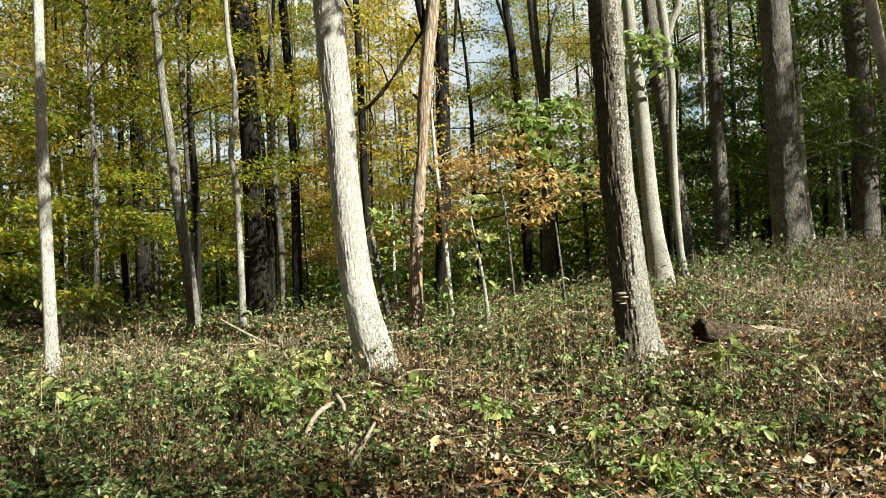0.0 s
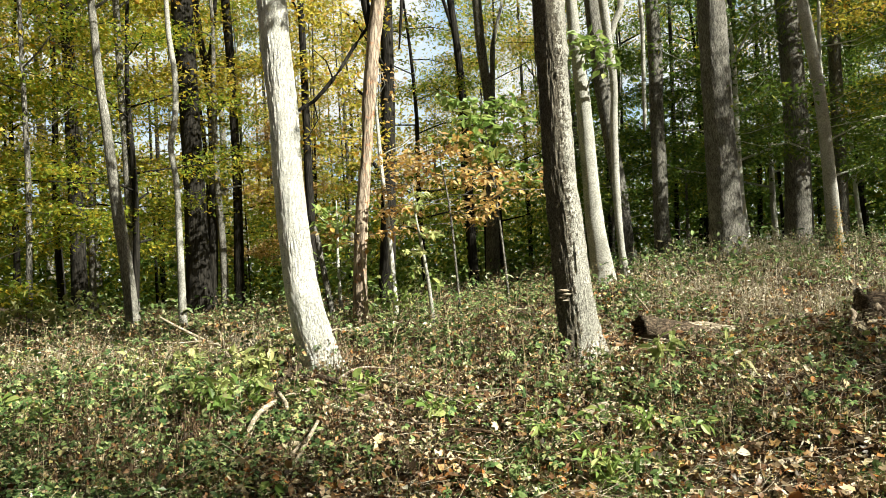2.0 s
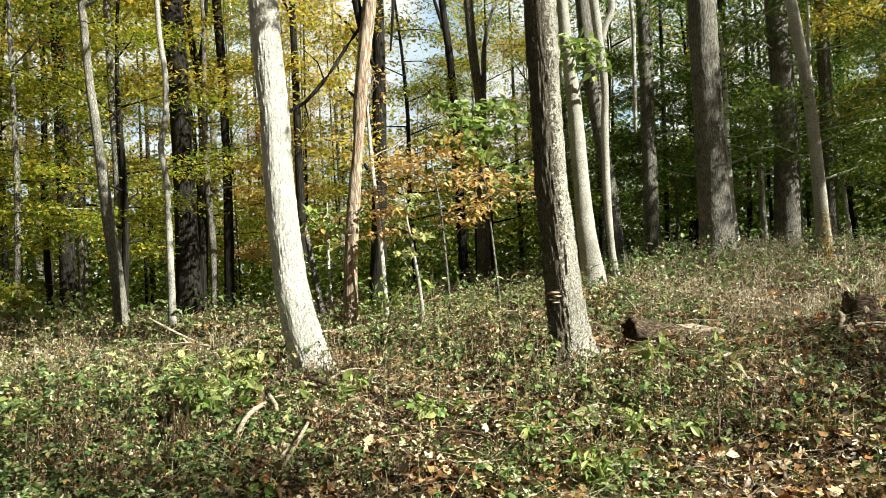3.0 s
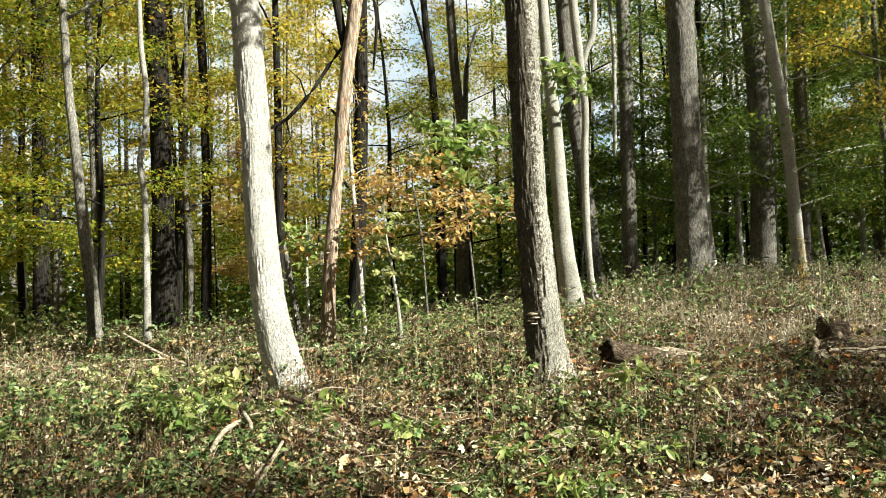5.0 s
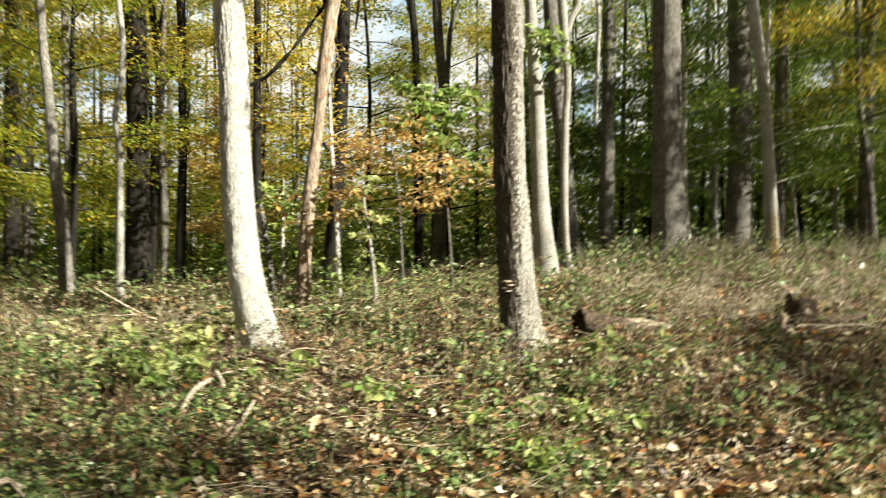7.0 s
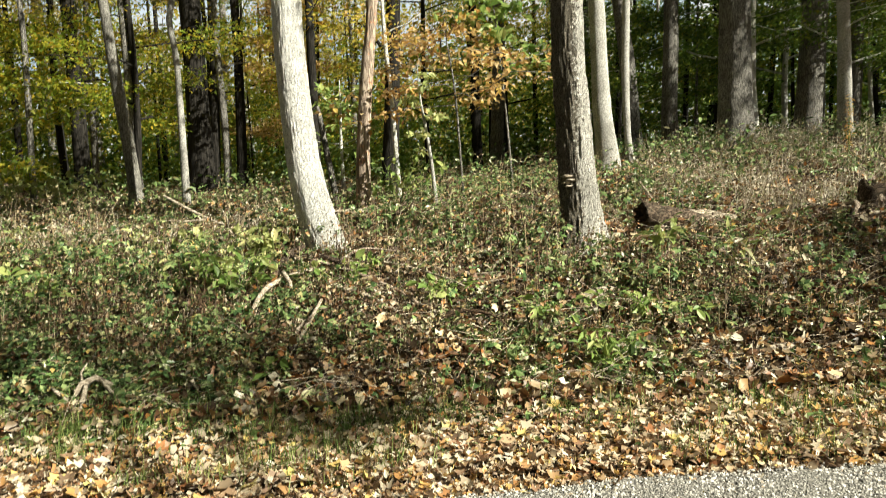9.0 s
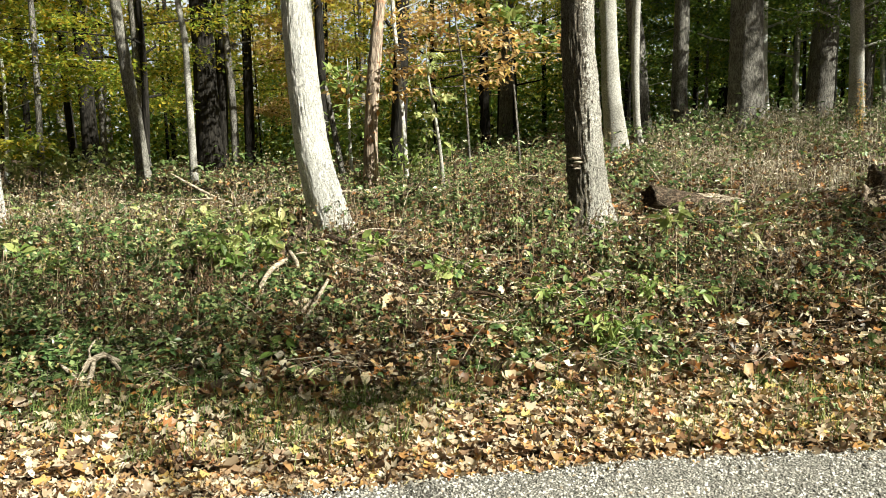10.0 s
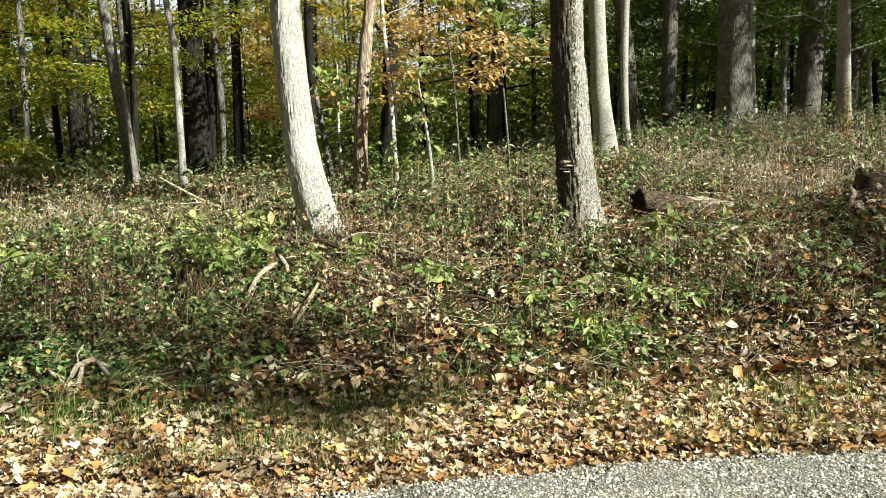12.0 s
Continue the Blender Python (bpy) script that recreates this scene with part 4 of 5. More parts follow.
def far_leaf_mass(name, n, left, right, near, deep, top, low_size, high_size, leaf, label, category, shape=LEAF, lean=1.0):
    """Leaves of trees too far off to count, thicker towards the ground, with an uneven upper edge."""
    turn, far = rng.uniform(left, right, n), rng.uniform(near, deep, n)
    fx, fy = far * np.sin(turn), far * np.cos(turn)
    edge = top * (0.75 + 0.28 * np.sin(turn * 23 + far) + 0.25 * np.sin(turn * 51) * np.sin(far * 0.9))
    high = ground_height(fx, fy) + rng.random(n) ** lean * edge
    mass = strewn(shape, np.stack([fx, fy, high], -1), rotations(rng.uniform(0, 6.28, n), rng.normal(0.2, 0.5, n), rng.normal(0, 0.6, n)), rng.uniform(low_size, high_size, n))
    return tagged(new(name, mesh_of(name, *mass, leaf)), label, category, kind="stuff")


far_leaf_mass("far_wood", 32000, -0.64, 0.78, 48, 80, 9.5, 0.22, 0.5, leaf_turning, "distant woodland with yellow-green autumn leaves", "woods")
far_leaf_mass("far_gold_wood", 20000, -0.3, 0.3, 40, 70, 9.5, 0.2, 0.42, leaf_gold, "distant woodland with golden autumn leaves", "woods", lean=0.8)
far_leaf_mass("far_green_wood", 20000, 0.2, 0.78, 28, 46, 9.5, 0.14, 0.28, leaf_green, "dark green leaves of trees deep in the wood", "woods")
far_leaf_mass("far_mid_wood", 24000, -0.62, 0.0, 24, 40, 5.5, 0.1, 0.2, leaf_turning, "yellowing undergrowth deep in the wood", "undergrowth", SMALL_LEAF)
n = 28000
turn, far = rng.uniform(-1.0, 1.1, n), rng.uniform(38, 60, n)
fx, fy = far * np.sin(turn), far * np.cos(turn)
high = ground_height(fx, fy) + rng.random(n) ** 1.5 * (5 + 4 * smoothstep(turn / 0.3))
low_leaves = strewn(LEAF, np.stack([fx, fy, high], -1), rotations(rng.uniform(0, 6.28, n), rng.normal(0.2, 0.5, n), rng.normal(0, 0.6, n)), rng.uniform(0.25, 0.55, n))
tagged(new("far_thicket", mesh_of("far_thicket", *low_leaves, leaf_green)), "distant thicket of green bushes under the trees", "thicket", kind="stuff")
n = 34000
turn, far = rng.uniform(-0.62, 0.75, n), rng.uniform(25, 37, n)
fx, fy = far * np.sin(turn), far * np.cos(turn)
clump = 2.2 + 1.6 * np.sin(fx * 1.3 + 2) * np.sin(fy * 0.9) + 1.2 * smoothstep(turn / 0.4)
high = ground_height(fx, fy) + rng.random(n) ** 1.3 * clump
near_leaves = strewn(SMALL_LEAF, np.stack([fx, fy, high], -1), rotations(rng.uniform(0, 6.28, n), rng.normal(0.2, 0.5, n), rng.normal(0, 0.6, n)), rng.uniform(0.16, 0.32, n))
tagged(new("thicket", mesh_of("thicket", *near_leaves, leaf_green)), "thicket of low green bushes deep in the wood", "thicket", kind="stuff")
n = 200
turn, far = rng.uniform(-1.0, 1.1, n), rng.uniform(21, 60, n)
poles = []
for a, d, r in zip(turn, far, rng.uniform(0.025, 0.08, n)):
    x, y = d * math.sin(a), d * math.cos(a)
    z = ground_at(x, y)
    dx, dy = rng.normal(0, 0.35, 2)
    poles.append(tube([(x, y, z - 0.2, r * 1.2), (x + dx * 0.4, y + dy * 0.4, z + 4, r), (x + dx, y + dy, z + 11, r * 0.4)], 5, 4, 0.02, 1))
tagged(new("far_trunks", mesh_of("far_trunks", *joined(poles), bark_shade_dark, True)), "many thin dark trunks deep in the wood", "trunks", kind="stuff")


# ---- ground cover ----
def wedge(rng, n, near, far, left=-33, right=39, power=1.0, clump=0, thin=0.1):
    """Places spread over the ground ahead, between two distances from the road's middle."""
    turn = np.radians(rng.uniform(left, right, n))
    y = near + (far - near) * rng.random(n) ** power
    x = np.tan(turn) * y
    if clump:
        f = np.sin(2.1 * x + 1.3 * np.sin(1.7 * y + clump)) * np.sin(2.6 * y + 1.1 * np.sin(1.9 * x + 2 * clump)) + 0.6 * np.sin(5.3 * x + clump) * np.sin(4.7 * y - x)
        keep = rng.random(n) < thin + (1 - thin) * smoothstep(0.35 + 1.5 * f)
        x, y = x[keep], y[keep]
    return x, y


def blades(rng, x, y, height, width, bend=0.35):
    """Thin upright stalks or blades, each bent to one side: quads in three steps."""
    n = len(x)
    base = np.stack([x, y, ground_height(x, y) - 0.01], -1)
    turn, lean = rng.uniform(0, 6.28, n), np.abs(rng.normal(0, bend, n))
    out = np.stack([np.cos(turn), np.sin(turn), 0 * turn], -1)
    side = np.stack([-np.sin(turn + 0.8), np.cos(turn + 0.8), 0 * turn], -1)
    rows = []
    for s, w in ((0, 1), (0.35, 0.9), (0.7, 0.65), (1, 0.15)):
        mid = base + height[:, None] * (s * np.array([0, 0, 1.0]) * np.cos(lean * s)[:, None] + out * (lean * s * s)[:, None] * 0.8)
        rows += [mid - side * (width * w / 2)[:, None], mid + side * (width * w / 2)[:, None]]
    verts = np.stack(rows, 1).reshape(-1, 3)
    f = np.array([(0, 1, 3, 2), (2, 3, 5, 4), (4, 5, 7, 6)])
    tips = rows[-1]
    return verts, (f[None] + (np.arange(n) * 8)[:, None, None]).reshape(-1, 4), (base, tips)


def leaves_on(rng, feet, tips, count, size, shape, low=0.2, droop=0.4, spread=0.02):
    """Leaves set along stalks."""
    n = len(feet) * count
    s = rng.uniform(low, 1.0, n)[:, None]
    p = np.repeat(feet, count, 0) * (1 - s) + np.repeat(tips, count, 0) * s + rng.normal(0, spread, (n, 3))
    return strewn(shape, p, rotations(rng.uniform(0, 6.28, n), rng.normal(droop, 0.6, n), rng.normal(0, 0.7, n)), size * rng.uniform(0.5, 1.4, n))


def stuff(name, arrays, mat, label, category, smooth=False):
    return tagged(new(name, mesh_of(name, *arrays, mat, smooth)), label, category, kind="stuff")


rng = np.random.default_rng(21)
# brown leaf litter over bank and wood floor
n = 27000
x, y = wedge(rng, n, 4.9, 12, power=1.5)
bits = [LOBED[0], TORN[0], TORN[1], TORN[3], LOBED[1], TORN[5]]
stuff("bank_litter", joined([strewn(bits[k], np.stack([x, y, ground_height(x, y) + 0.012 + 0.09 * rng.random(n) ** 2], -1)[k::6], rotations(rng.uniform(0, 6.28, n), rng.normal(0, 0.55, n), rng.normal(0, 0.55, n))[k::6],
      rng.uniform(0.04, 0.105, n)[k::6]) for k in range(6)]), litter_brown, "brown fallen leaves over the woodland floor", "leaf litter", True)
def patchy(x, y, seed):
    """Taller and lower patches of growth."""
    return 0.55 + 0.9 * smoothstep(0.5 + 0.6 * np.sin(1.9 * x + 1.5 * np.sin(1.3 * y + seed)) * np.sin(2.3 * y + seed + 0.8 * x) + 0.35 * np.sin(4.4 * x + seed) * np.sin(3.9 * y + 2 * x))


def low_near_log(x, y, h):
    """Weeds grow lower round the log, the brush heap, the fallen branches and at the foot of the bank."""
    h = np.where((x > 1.9) & (x < 4.0) & (y > 6.5) & (y < 7.2), h * 0.6, h)
    h = np.where((x > 1.9) & (x < 4.0) & (y > 7.2) & (y < 8.9), h * 0.28, h)
    h = np.where((x > 4.0) & (x < 6.4) & (y > 7.0) & (y < 9.5), h * 0.36, h)
    h = np.where((x > -1.4) & (x < 0.9) & (y > 5.7) & (y < 7.5), h * 0.5, h)
    h = np.where((x > 1.15) & (x < 1.95) & (y > 5.8) & (y < 6.6) | (x > 2.1) & (x < 3.0) & (y > 5.0) & (y < 5.75), h * 0.28, h)
    return h * np.where((x < 0.3) & (y > 9.2), 0.5, 1) * np.interp(y, [4.8, 5.4, 6.1, 6.5], [0.3, 0.45, 0.8, 1])


# dead weeds of the bank: stalks, curled leaves
x, y = wedge(rng, 17000, 5.5, 16, power=1.25, clump=1, thin=0.14)
hgt = patchy(x, y, 1) * low_near_log(x, y, 1) * (0.06 + 0.42 * rng.random(len(x)) ** 1.7) * np.interp(y, [5.3, 6.2, 7.5, 9, 12], [0.7, 1, 0.85, 0.9, 0.65])
v, f, (feet, tips) = blades(rng, x, y, hgt, rng.uniform(0.002, 0.005, len(x)), 0.95)
stuff("weed_stalks", (v, f), stalk_mix, "brown dry stalks of dead weeds on the bank", "weeds")
stuff("weed_leaves", leaves_on(rng, feet, tips, 7, 0.042, LEAF, 0.2, 0.4, 0.03), weed_mix, "withered and green small leaves of weeds", "weeds")
# reddish-brown leafless stalks standing close together
red_stalk = leaf_material("red_stalk", [(0, (0.05, 0.03, 0.02)), (0.35, (0.13, 0.07, 0.045)), (0.65, (0.22, 0.125, 0.08)), (0.88, (0.3, 0.22, 0.14)), (1, (0.5, 0.42, 0.3))], 0.05, 0.7)
x, y = wedge(rng, 6500, 5.7, 7.9, -33, 1, clump=2, thin=0.3)
x2, y2 = wedge(rng, 3000, 6.0, 8.2, 1, 38, clump=4, thin=0.15)
x, y = np.r_[x, x2], np.r_[y, y2]
v, f, (feet, tips) = blades(rng, x, y, (0.12 + 0.38 * rng.random(len(x)) ** 1.3) * low_near_log(x, y, 1), rng.uniform(0.003, 0.006, len(x)), 0.45)
stuff("dead_stalks", (v, f), red_stalk, "reddish-brown leafless stalks crowded on the bank", "weeds")
stuff("dead_stalk_leaves", leaves_on(rng, feet, tips, 4, 0.036, LEAF, 0.2, 0.8, 0.02), weed_mix, "shrivelled leaves hanging on dead stalks", "weeds")
# low green herbs
x, y = wedge(rng, 6500, 4.9, 15, power=1.35, clump=3, thin=0.06)
x2, y2 = wedge(rng, 1500, 4.2, 5.2, clump=4)
x, y = np.r_[x, x2], np.r_[y, y2]
hgt = patchy(x, y, 4) * rng.uniform(0.03, 0.22, len(x)) * low_near_log(x, y, 1) * np.interp(y, [4.2, 5, 5.6], [0.5, 0.65, 1])
v, f, (feet, tips) = blades(rng, x, y, hgt, rng.uniform(0.003, 0.005, len(x)), 0.6)
# the pale mint stops paint sun glints of glossy leaves into the colour
herb_mix = leaf_material("herb_mix", [(0, (0.035, 0.08, 0.025)), (0.3, (0.09, 0.17, 0.055)), (0.55, (0.17, 0.27, 0.09)), (0.75, (0.28, 0.38, 0.15)), (0.82, (0.2, 0.14, 0.07)), (0.9, (0.4, 0.46, 0.22)), (0.96, (0.6, 0.62, 0.42)), (1, (0.3, 0.16, 0.07))], 0.28, 0.33)
stuff("herb_leaves", leaves_on(rng, feet, tips, 7, 0.05, LEAF, 0.45, 0.2, 0.03), herb_mix, "low green herbs and seedlings on the bank", "herbs")
# compound-leaved brambles and strawberries: leaves held flat on thin stems
cx, cy = wedge(rng, 3200, 4.8, 13.5, power=1.15, clump=8, thin=0.12)
cx2, cy2 = wedge(rng, 1100, 5.3, 7.4, -33, -6, clump=12, thin=0.2)
cx, cy = np.r_[cx, cx2], np.r_[cy, cy2]
per = 5
bx, by = np.repeat(cx, per) + rng.normal(0, 0.1, per * len(cx)), np.repeat(cy, per) + rng.normal(0, 0.1, per * len(cx))
bz = ground_height(bx, by) + (0.04 + 0.34 * rng.random(len(bx)) ** 1.3) * low_near_log(bx, by, 1) * np.interp(by, [4.7, 5.6], [0.35, 1])
palm = [strewn(PALMATE[k], np.stack([bx, by, bz], -1)[k::4], rotations(rng.uniform(0, 6.28, len(bx)), rng.normal(0.1, 0.35, len(bx)), rng.normal(0.25, 0.35, len(bx)))[k::4], rng.uniform(0.055, 0.135, len(bx))[k::4]) for k in range(4)]
bramble_leaf = leaf_material("bramble_leaf", [(0, (0.03, 0.075, 0.028)), (0.35, (0.075, 0.155, 0.055)), (0.6, (0.17, 0.27, 0.09)), (0.82, (0.32, 0.41, 0.17)), (0.93, (0.48, 0.52, 0.25)), (1, (0.5, 0.3, 0.08))], 0.28, 0.35)
stuff("bramble_leaves", joined(palm), bramble_leaf, "green compound leaves of brambles over the bank", "brambles", True)
# broad-leaved plants in clumps
cx, cy = wedge(rng, 520, 5.1, 12.5, power=1.1, clump=9)
bx, by = np.repeat(cx, 7) + rng.normal(0, 0.08, 7 * len(cx)), np.repeat(cy, 7) + rng.normal(0, 0.08, 7 * len(cx))
v, f, (feet, tips) = blades(rng, bx, by, rng.uniform(0.06, 0.34, len(bx)) * low_near_log(bx, by, 1), rng.uniform(0.003, 0.005, len(bx)), 0.6)
stuff("broad_leaves", leaves_on(rng, feet, tips, 5, 0.066, BROAD_LEAF, 0.55, 0.2, 0.035), leaf_material("broad_mix", [(0, (0.04, 0.085, 0.03)), (0.4, (0.12, 0.19, 0.065)), (0.75, (0.24, 0.32, 0.13)), (0.9, (0.4, 0.45, 0.22)), (1, (0.56, 0.54, 0.3))], 0.3, 0.33),
      "clumps of broad green leaves on the bank", "herbs")
cx, cy = wedge(rng, 34, 6.7, 8.6, -31, -6, clump=11)
bx, by = np.repeat(cx, 7) + rng.normal(0, 0.07, 7 * len(cx)), np.repeat(cy, 7) + rng.normal(0, 0.07, 7 * len(cx))
v, f, (feet, tips) = blades(rng, bx, by, rng.uniform(0.1, 0.32, len(bx)), rng.uniform(0.003, 0.005, len(bx)), 0.5)
stuff("pale_leaves", leaves_on(rng, feet, tips, 5, 0.065, BROAD_LEAF, 0.6, 0.2, 0.03), leaf_lemon, "clumps of pale yellow-green leaves in the sun", "herbs")
# bare arching bramble stems
x, y = wedge(rng, 900, 5.4, 10, power=1.2, clump=13)
v, f, (feet, tips) = blades(rng, x, y, rng.uniform(0.25, 0.6, len(x)) * low_near_log(x, y, 1), rng.uniform(0.004, 0.007, len(x)), 1.5)
stuff("bramble_stems", (v, f), stalk_mix, "bare brown bramble stems arching over the bank", "brambles")
# tall thin stalks and fallen twigs
x, y = wedge(rng, 2200, 5.6, 12.5, power=1.2)
v, f, (feet, tips) = blades(rng, x, y, rng.uniform(0.3, 0.75, len(x)) * low_near_log(x, y, 1), rng.uniform(0.003, 0.005, len(x)), 0.55)
stuff("tall_stalks", (v, f), stalk_mix, "tall thin dry stalks sticking out of the weeds", "weeds")
stuff("stalk_seeds", leaves_on(rng, feet, tips, 8, 0.022, LEAF, 0.7, 0.4, 0.03), stalk_mix, "small dry seed heads on tall stalks", "weeds")
n = 3200
x, y = wedge(rng, n, 5.0, 11, power=1.2)
TWIG = (np.array([(-0.5, 0, 0.006), (-0.5, 0.006, -0.004), (-0.5, -0.006, -0.004), (0.1, 0.03, 0.01), (0.1, 0.036, 0), (0.1, 0.024, 0), (0.5, -0.02, 0.003), (0.5, -0.016, -0.002), (0.5, -0.024, -0.002)]),
        np.array([(0, 1, 4, 3), (1, 2, 5, 4), (2, 0, 3, 5), (3, 4, 7, 6), (4, 5, 8, 7), (5, 3, 6, 8)]))
stuff("twigs", strewn(TWIG, np.stack([x, y, ground_height(x, y) + rng.uniform(0.02, 0.14, n)], -1), rotations(rng.uniform(0, 6.28, n), rng.normal(0, 0.35, n), rng.normal(0, 0.5, n)), rng.uniform(0.1, 0.45, n)),
      wood_grey, "thin dead twigs lying across the bank", "twigs")
# tall straw-coloured grass on the higher ground
x, y = wedge(rng, 9500, 8.8, 13.5, 17, 39, clump=5, thin=0.03)
x2, y2 = wedge(rng, 4200, 7.5, 8.9, -26, -5, clump=6)
x, y = np.r_[x, x2], np.r_[y, y2]
v, f, (feet, tips) = blades(rng, x, y, 0.1 + 0.36 * rng.random(len(x)) ** 1.6, rng.uniform(0.003, 0.0065, len(x)), np.where(x < 0, 1.3, 0.7))
stuff("dry_grass", (v, f), straw_mix, "tall straw-coloured dry grass on higher ground", "grass")
stuff("dry_grass_heads", leaves_on(rng, feet, tips, 3, 0.045, LONG_LEAF, 0.5, 0.5), straw_mix, "pale seed heads and dry leaves of grass", "grass")
# the wood's floor farther back: leaf litter and low growth between the trunks
n = 9000
x, y = wedge(rng, n, 10.5, 26, -38, 44)
stuff("wood_floor_litter", strewn(TORN[1], np.stack([x, y, ground_height(x, y) + 0.01 + 0.04 * rng.random(n)], -1), rotations(rng.uniform(0, 6.28, n), rng.normal(0, 0.4, n), rng.normal(0, 0.4, n)), rng.uniform(0.07, 0.15, n)), litter_brown,
      "fallen leaves on the floor deep in the wood", "leaf litter", True)
x, y = wedge(rng, 16000, 10.5, 24, -38, 44, clump=3, thin=0.25)
stuff("wood_floor_growth", strewn(BROAD_LEAF, np.stack([x, y, ground_height(x, y) + 0.42 * rng.random(len(x)) ** 1.6 * patchy(x, y, 3)], -1), rotations(rng.uniform(0, 6.28, len(x)), rng.normal(0.2, 0.5, len(x)), rng.normal(0, 0.5, len(x))), rng.uniform(0.06, 0.13, len(x))), herb_mix,
      "low green and brown growth on the floor of the wood", "herbs")
# green grass tufts along the verge
tx, ty = wedge(rng, 900, 4.05, 6.0, -36, 40, clump=15)
x, y = np.repeat(tx, 18) + rng.normal(0, 0.06, 18 * len(tx)), np.repeat(ty, 18) + rng.normal(0, 0.045, 18 * len(tx))
v, f, _ = blades(rng, x, y, rng.uniform(0.07, 0.2, len(x)), rng.uniform(0.003, 0.006, len(x)), 0.8)
stuff("verge_grass", (v, f), grass_mix, "green grass tufts among leaves of the verge", "grass")
# fallen maple leaves along the verge
n = 16000
x = rng.uniform(-5.5, 6.5, n)
y = np.clip(leaf_edge(x) + 0.03 + np.abs(rng.normal(0, 0.66, n)) + rng.uniform(0, 0.35, n) * rng.random(n) - 0.14 * (rng.random(n) < 0.05), 2.9, 6.2)
lift = ground_height(x, y) + 0.015 + rng.uniform(0, 0.05, n) * (y > 4.0)
tilt, lean, turns = rng.normal(0, 0.3, n), rng.normal(0, 0.3, n), rng.uniform(0, 6.28, n)
sizes = np.where(rng.random(n) < 0.2, rng.uniform(0.075, 0.115, n), rng.uniform(0.035, 0.072, n))
near = np.flatnonzero((np.abs(x - 0.3) < 2.6) & (y < 4.45))[:300]
rest = np.setdiff1d(np.arange(n), near)
places, turned = np.stack([x, y, lift], -1), rotations(turns, tilt, lean)
fallen = stuff("fallen_leaves", joined([strewn(LOBED[k], places[rest[k::6]], turned[rest[k::6]], sizes[rest[k::6]]) for k in range(6)]), litter_mix,
               "fallen maple leaves, tan, orange and yellow, along the verge", "fallen leaves", True)
n = 32000
x = rng.uniform(-5.5, 6.5, n)
y = np.clip(leaf_edge(x) + 0.02 + np.abs(rng.normal(0, 0.72, n)) - 0.1 * (rng.random(n) < 0.05), 2.9, 6.4)
places2, turned2, sizes2 = np.stack([x, y, ground_height(x, y) + 0.012 + rng.uniform(0, 0.055, n) * (y > 4.0)], -1), rotations(rng.uniform(0, 6.28, n), rng.normal(0, 0.75, n), rng.normal(0, 0.75, n)), rng.uniform(0.022, 0.064, n)
stuff("leaf_fragments", joined([strewn(TORN[k], places2[k::6], turned2[k::6], sizes2[k::6]) for k in range(6)]), litter_mix, "curled and broken dry leaves along the verge", "fallen leaves", True)
leaf_meshes = [mesh_of("leaf", *LOBED[k], litter_mix, True) for k in range(6)]
for k, i in enumerate(near):
    ob = part("leaf", leaf_meshes[k % 6], fallen)
    ob.matrix_local = Matrix.LocRotScale(Vector(places[i]), Euler((lean[i], tilt[i], turns[i])), Vector([sizes[i]] * 3))
# loose stones of the road
STONE = (np.array([(0.5, 0.05, 0), (-0.45, 0.1, 0.05), (0.06, 0.42, -0.04), (-0.05, -0.4, 0.06), (0.1, 0.04, 0.3), (0, 0, -0.3)]),
         np.array([(0, 2, 4), (2, 1, 4), (1, 3, 4), (3, 0, 4), (2, 0, 5), (1, 2, 5), (3, 1, 5), (0, 3, 5)]))
n = 22000
x = rng.uniform(-1.8, 3.6, n)
y = 2.95 + (leaf_edge(x) + 0.05 - 2.95) * rng.random(n)
stones = strewn(STONE, np.stack([x, y, 0.012 + 0.03 * np.sin(np.pi * np.clip((y - ROAD_BACK) / 5.25, 0, 1))], -1), rotations(rng.uniform(0, 6.28, n), rng.normal(0, 0.5, n), rng.normal(0, 0.5, n)), 0.009 + 0.022 * rng.random((n, 1)) ** 2 * rng.uniform(0.7, 1.3, (n, 3)))
stuff("gravel_stones", stones, stone_mix, "loose light grey crushed stones on the road", "gravel")


# ---- dead wood ----
def gap_below(pts):
    """How far the lowest part of a lying stem hangs over the ground."""
    return max(0.0, min(z - r - ground_at(x, y) for x, y, z, r in pts) + 0.012)


def stick(name, label, pts, wood, category="branch", sides=8, forks=(), seed=1):
    drop = gap_below([*pts, *(q for f in forks for q in f)])
    pts, forks = [(x, y, z - drop, r) for x, y, z, r in pts], [[(x, y, z - drop, r) for x, y, z, r in f] for f in forks]
    ob = thing(name, label, category, "fallen sticks", at=pts[0][:3])
    o = np.array([*pts[0][:3], 0])
    part("stem", mesh_of("stem", *tube(np.array(pts) - o, sides, 0.06, 0.12, seed), wood, True), ob)
    for f in forks:
        part("twig", mesh_of("twig", *tube(np.array(f) - o, 6, 0.06, 0.1, seed), wood, True), ob)
    return ob


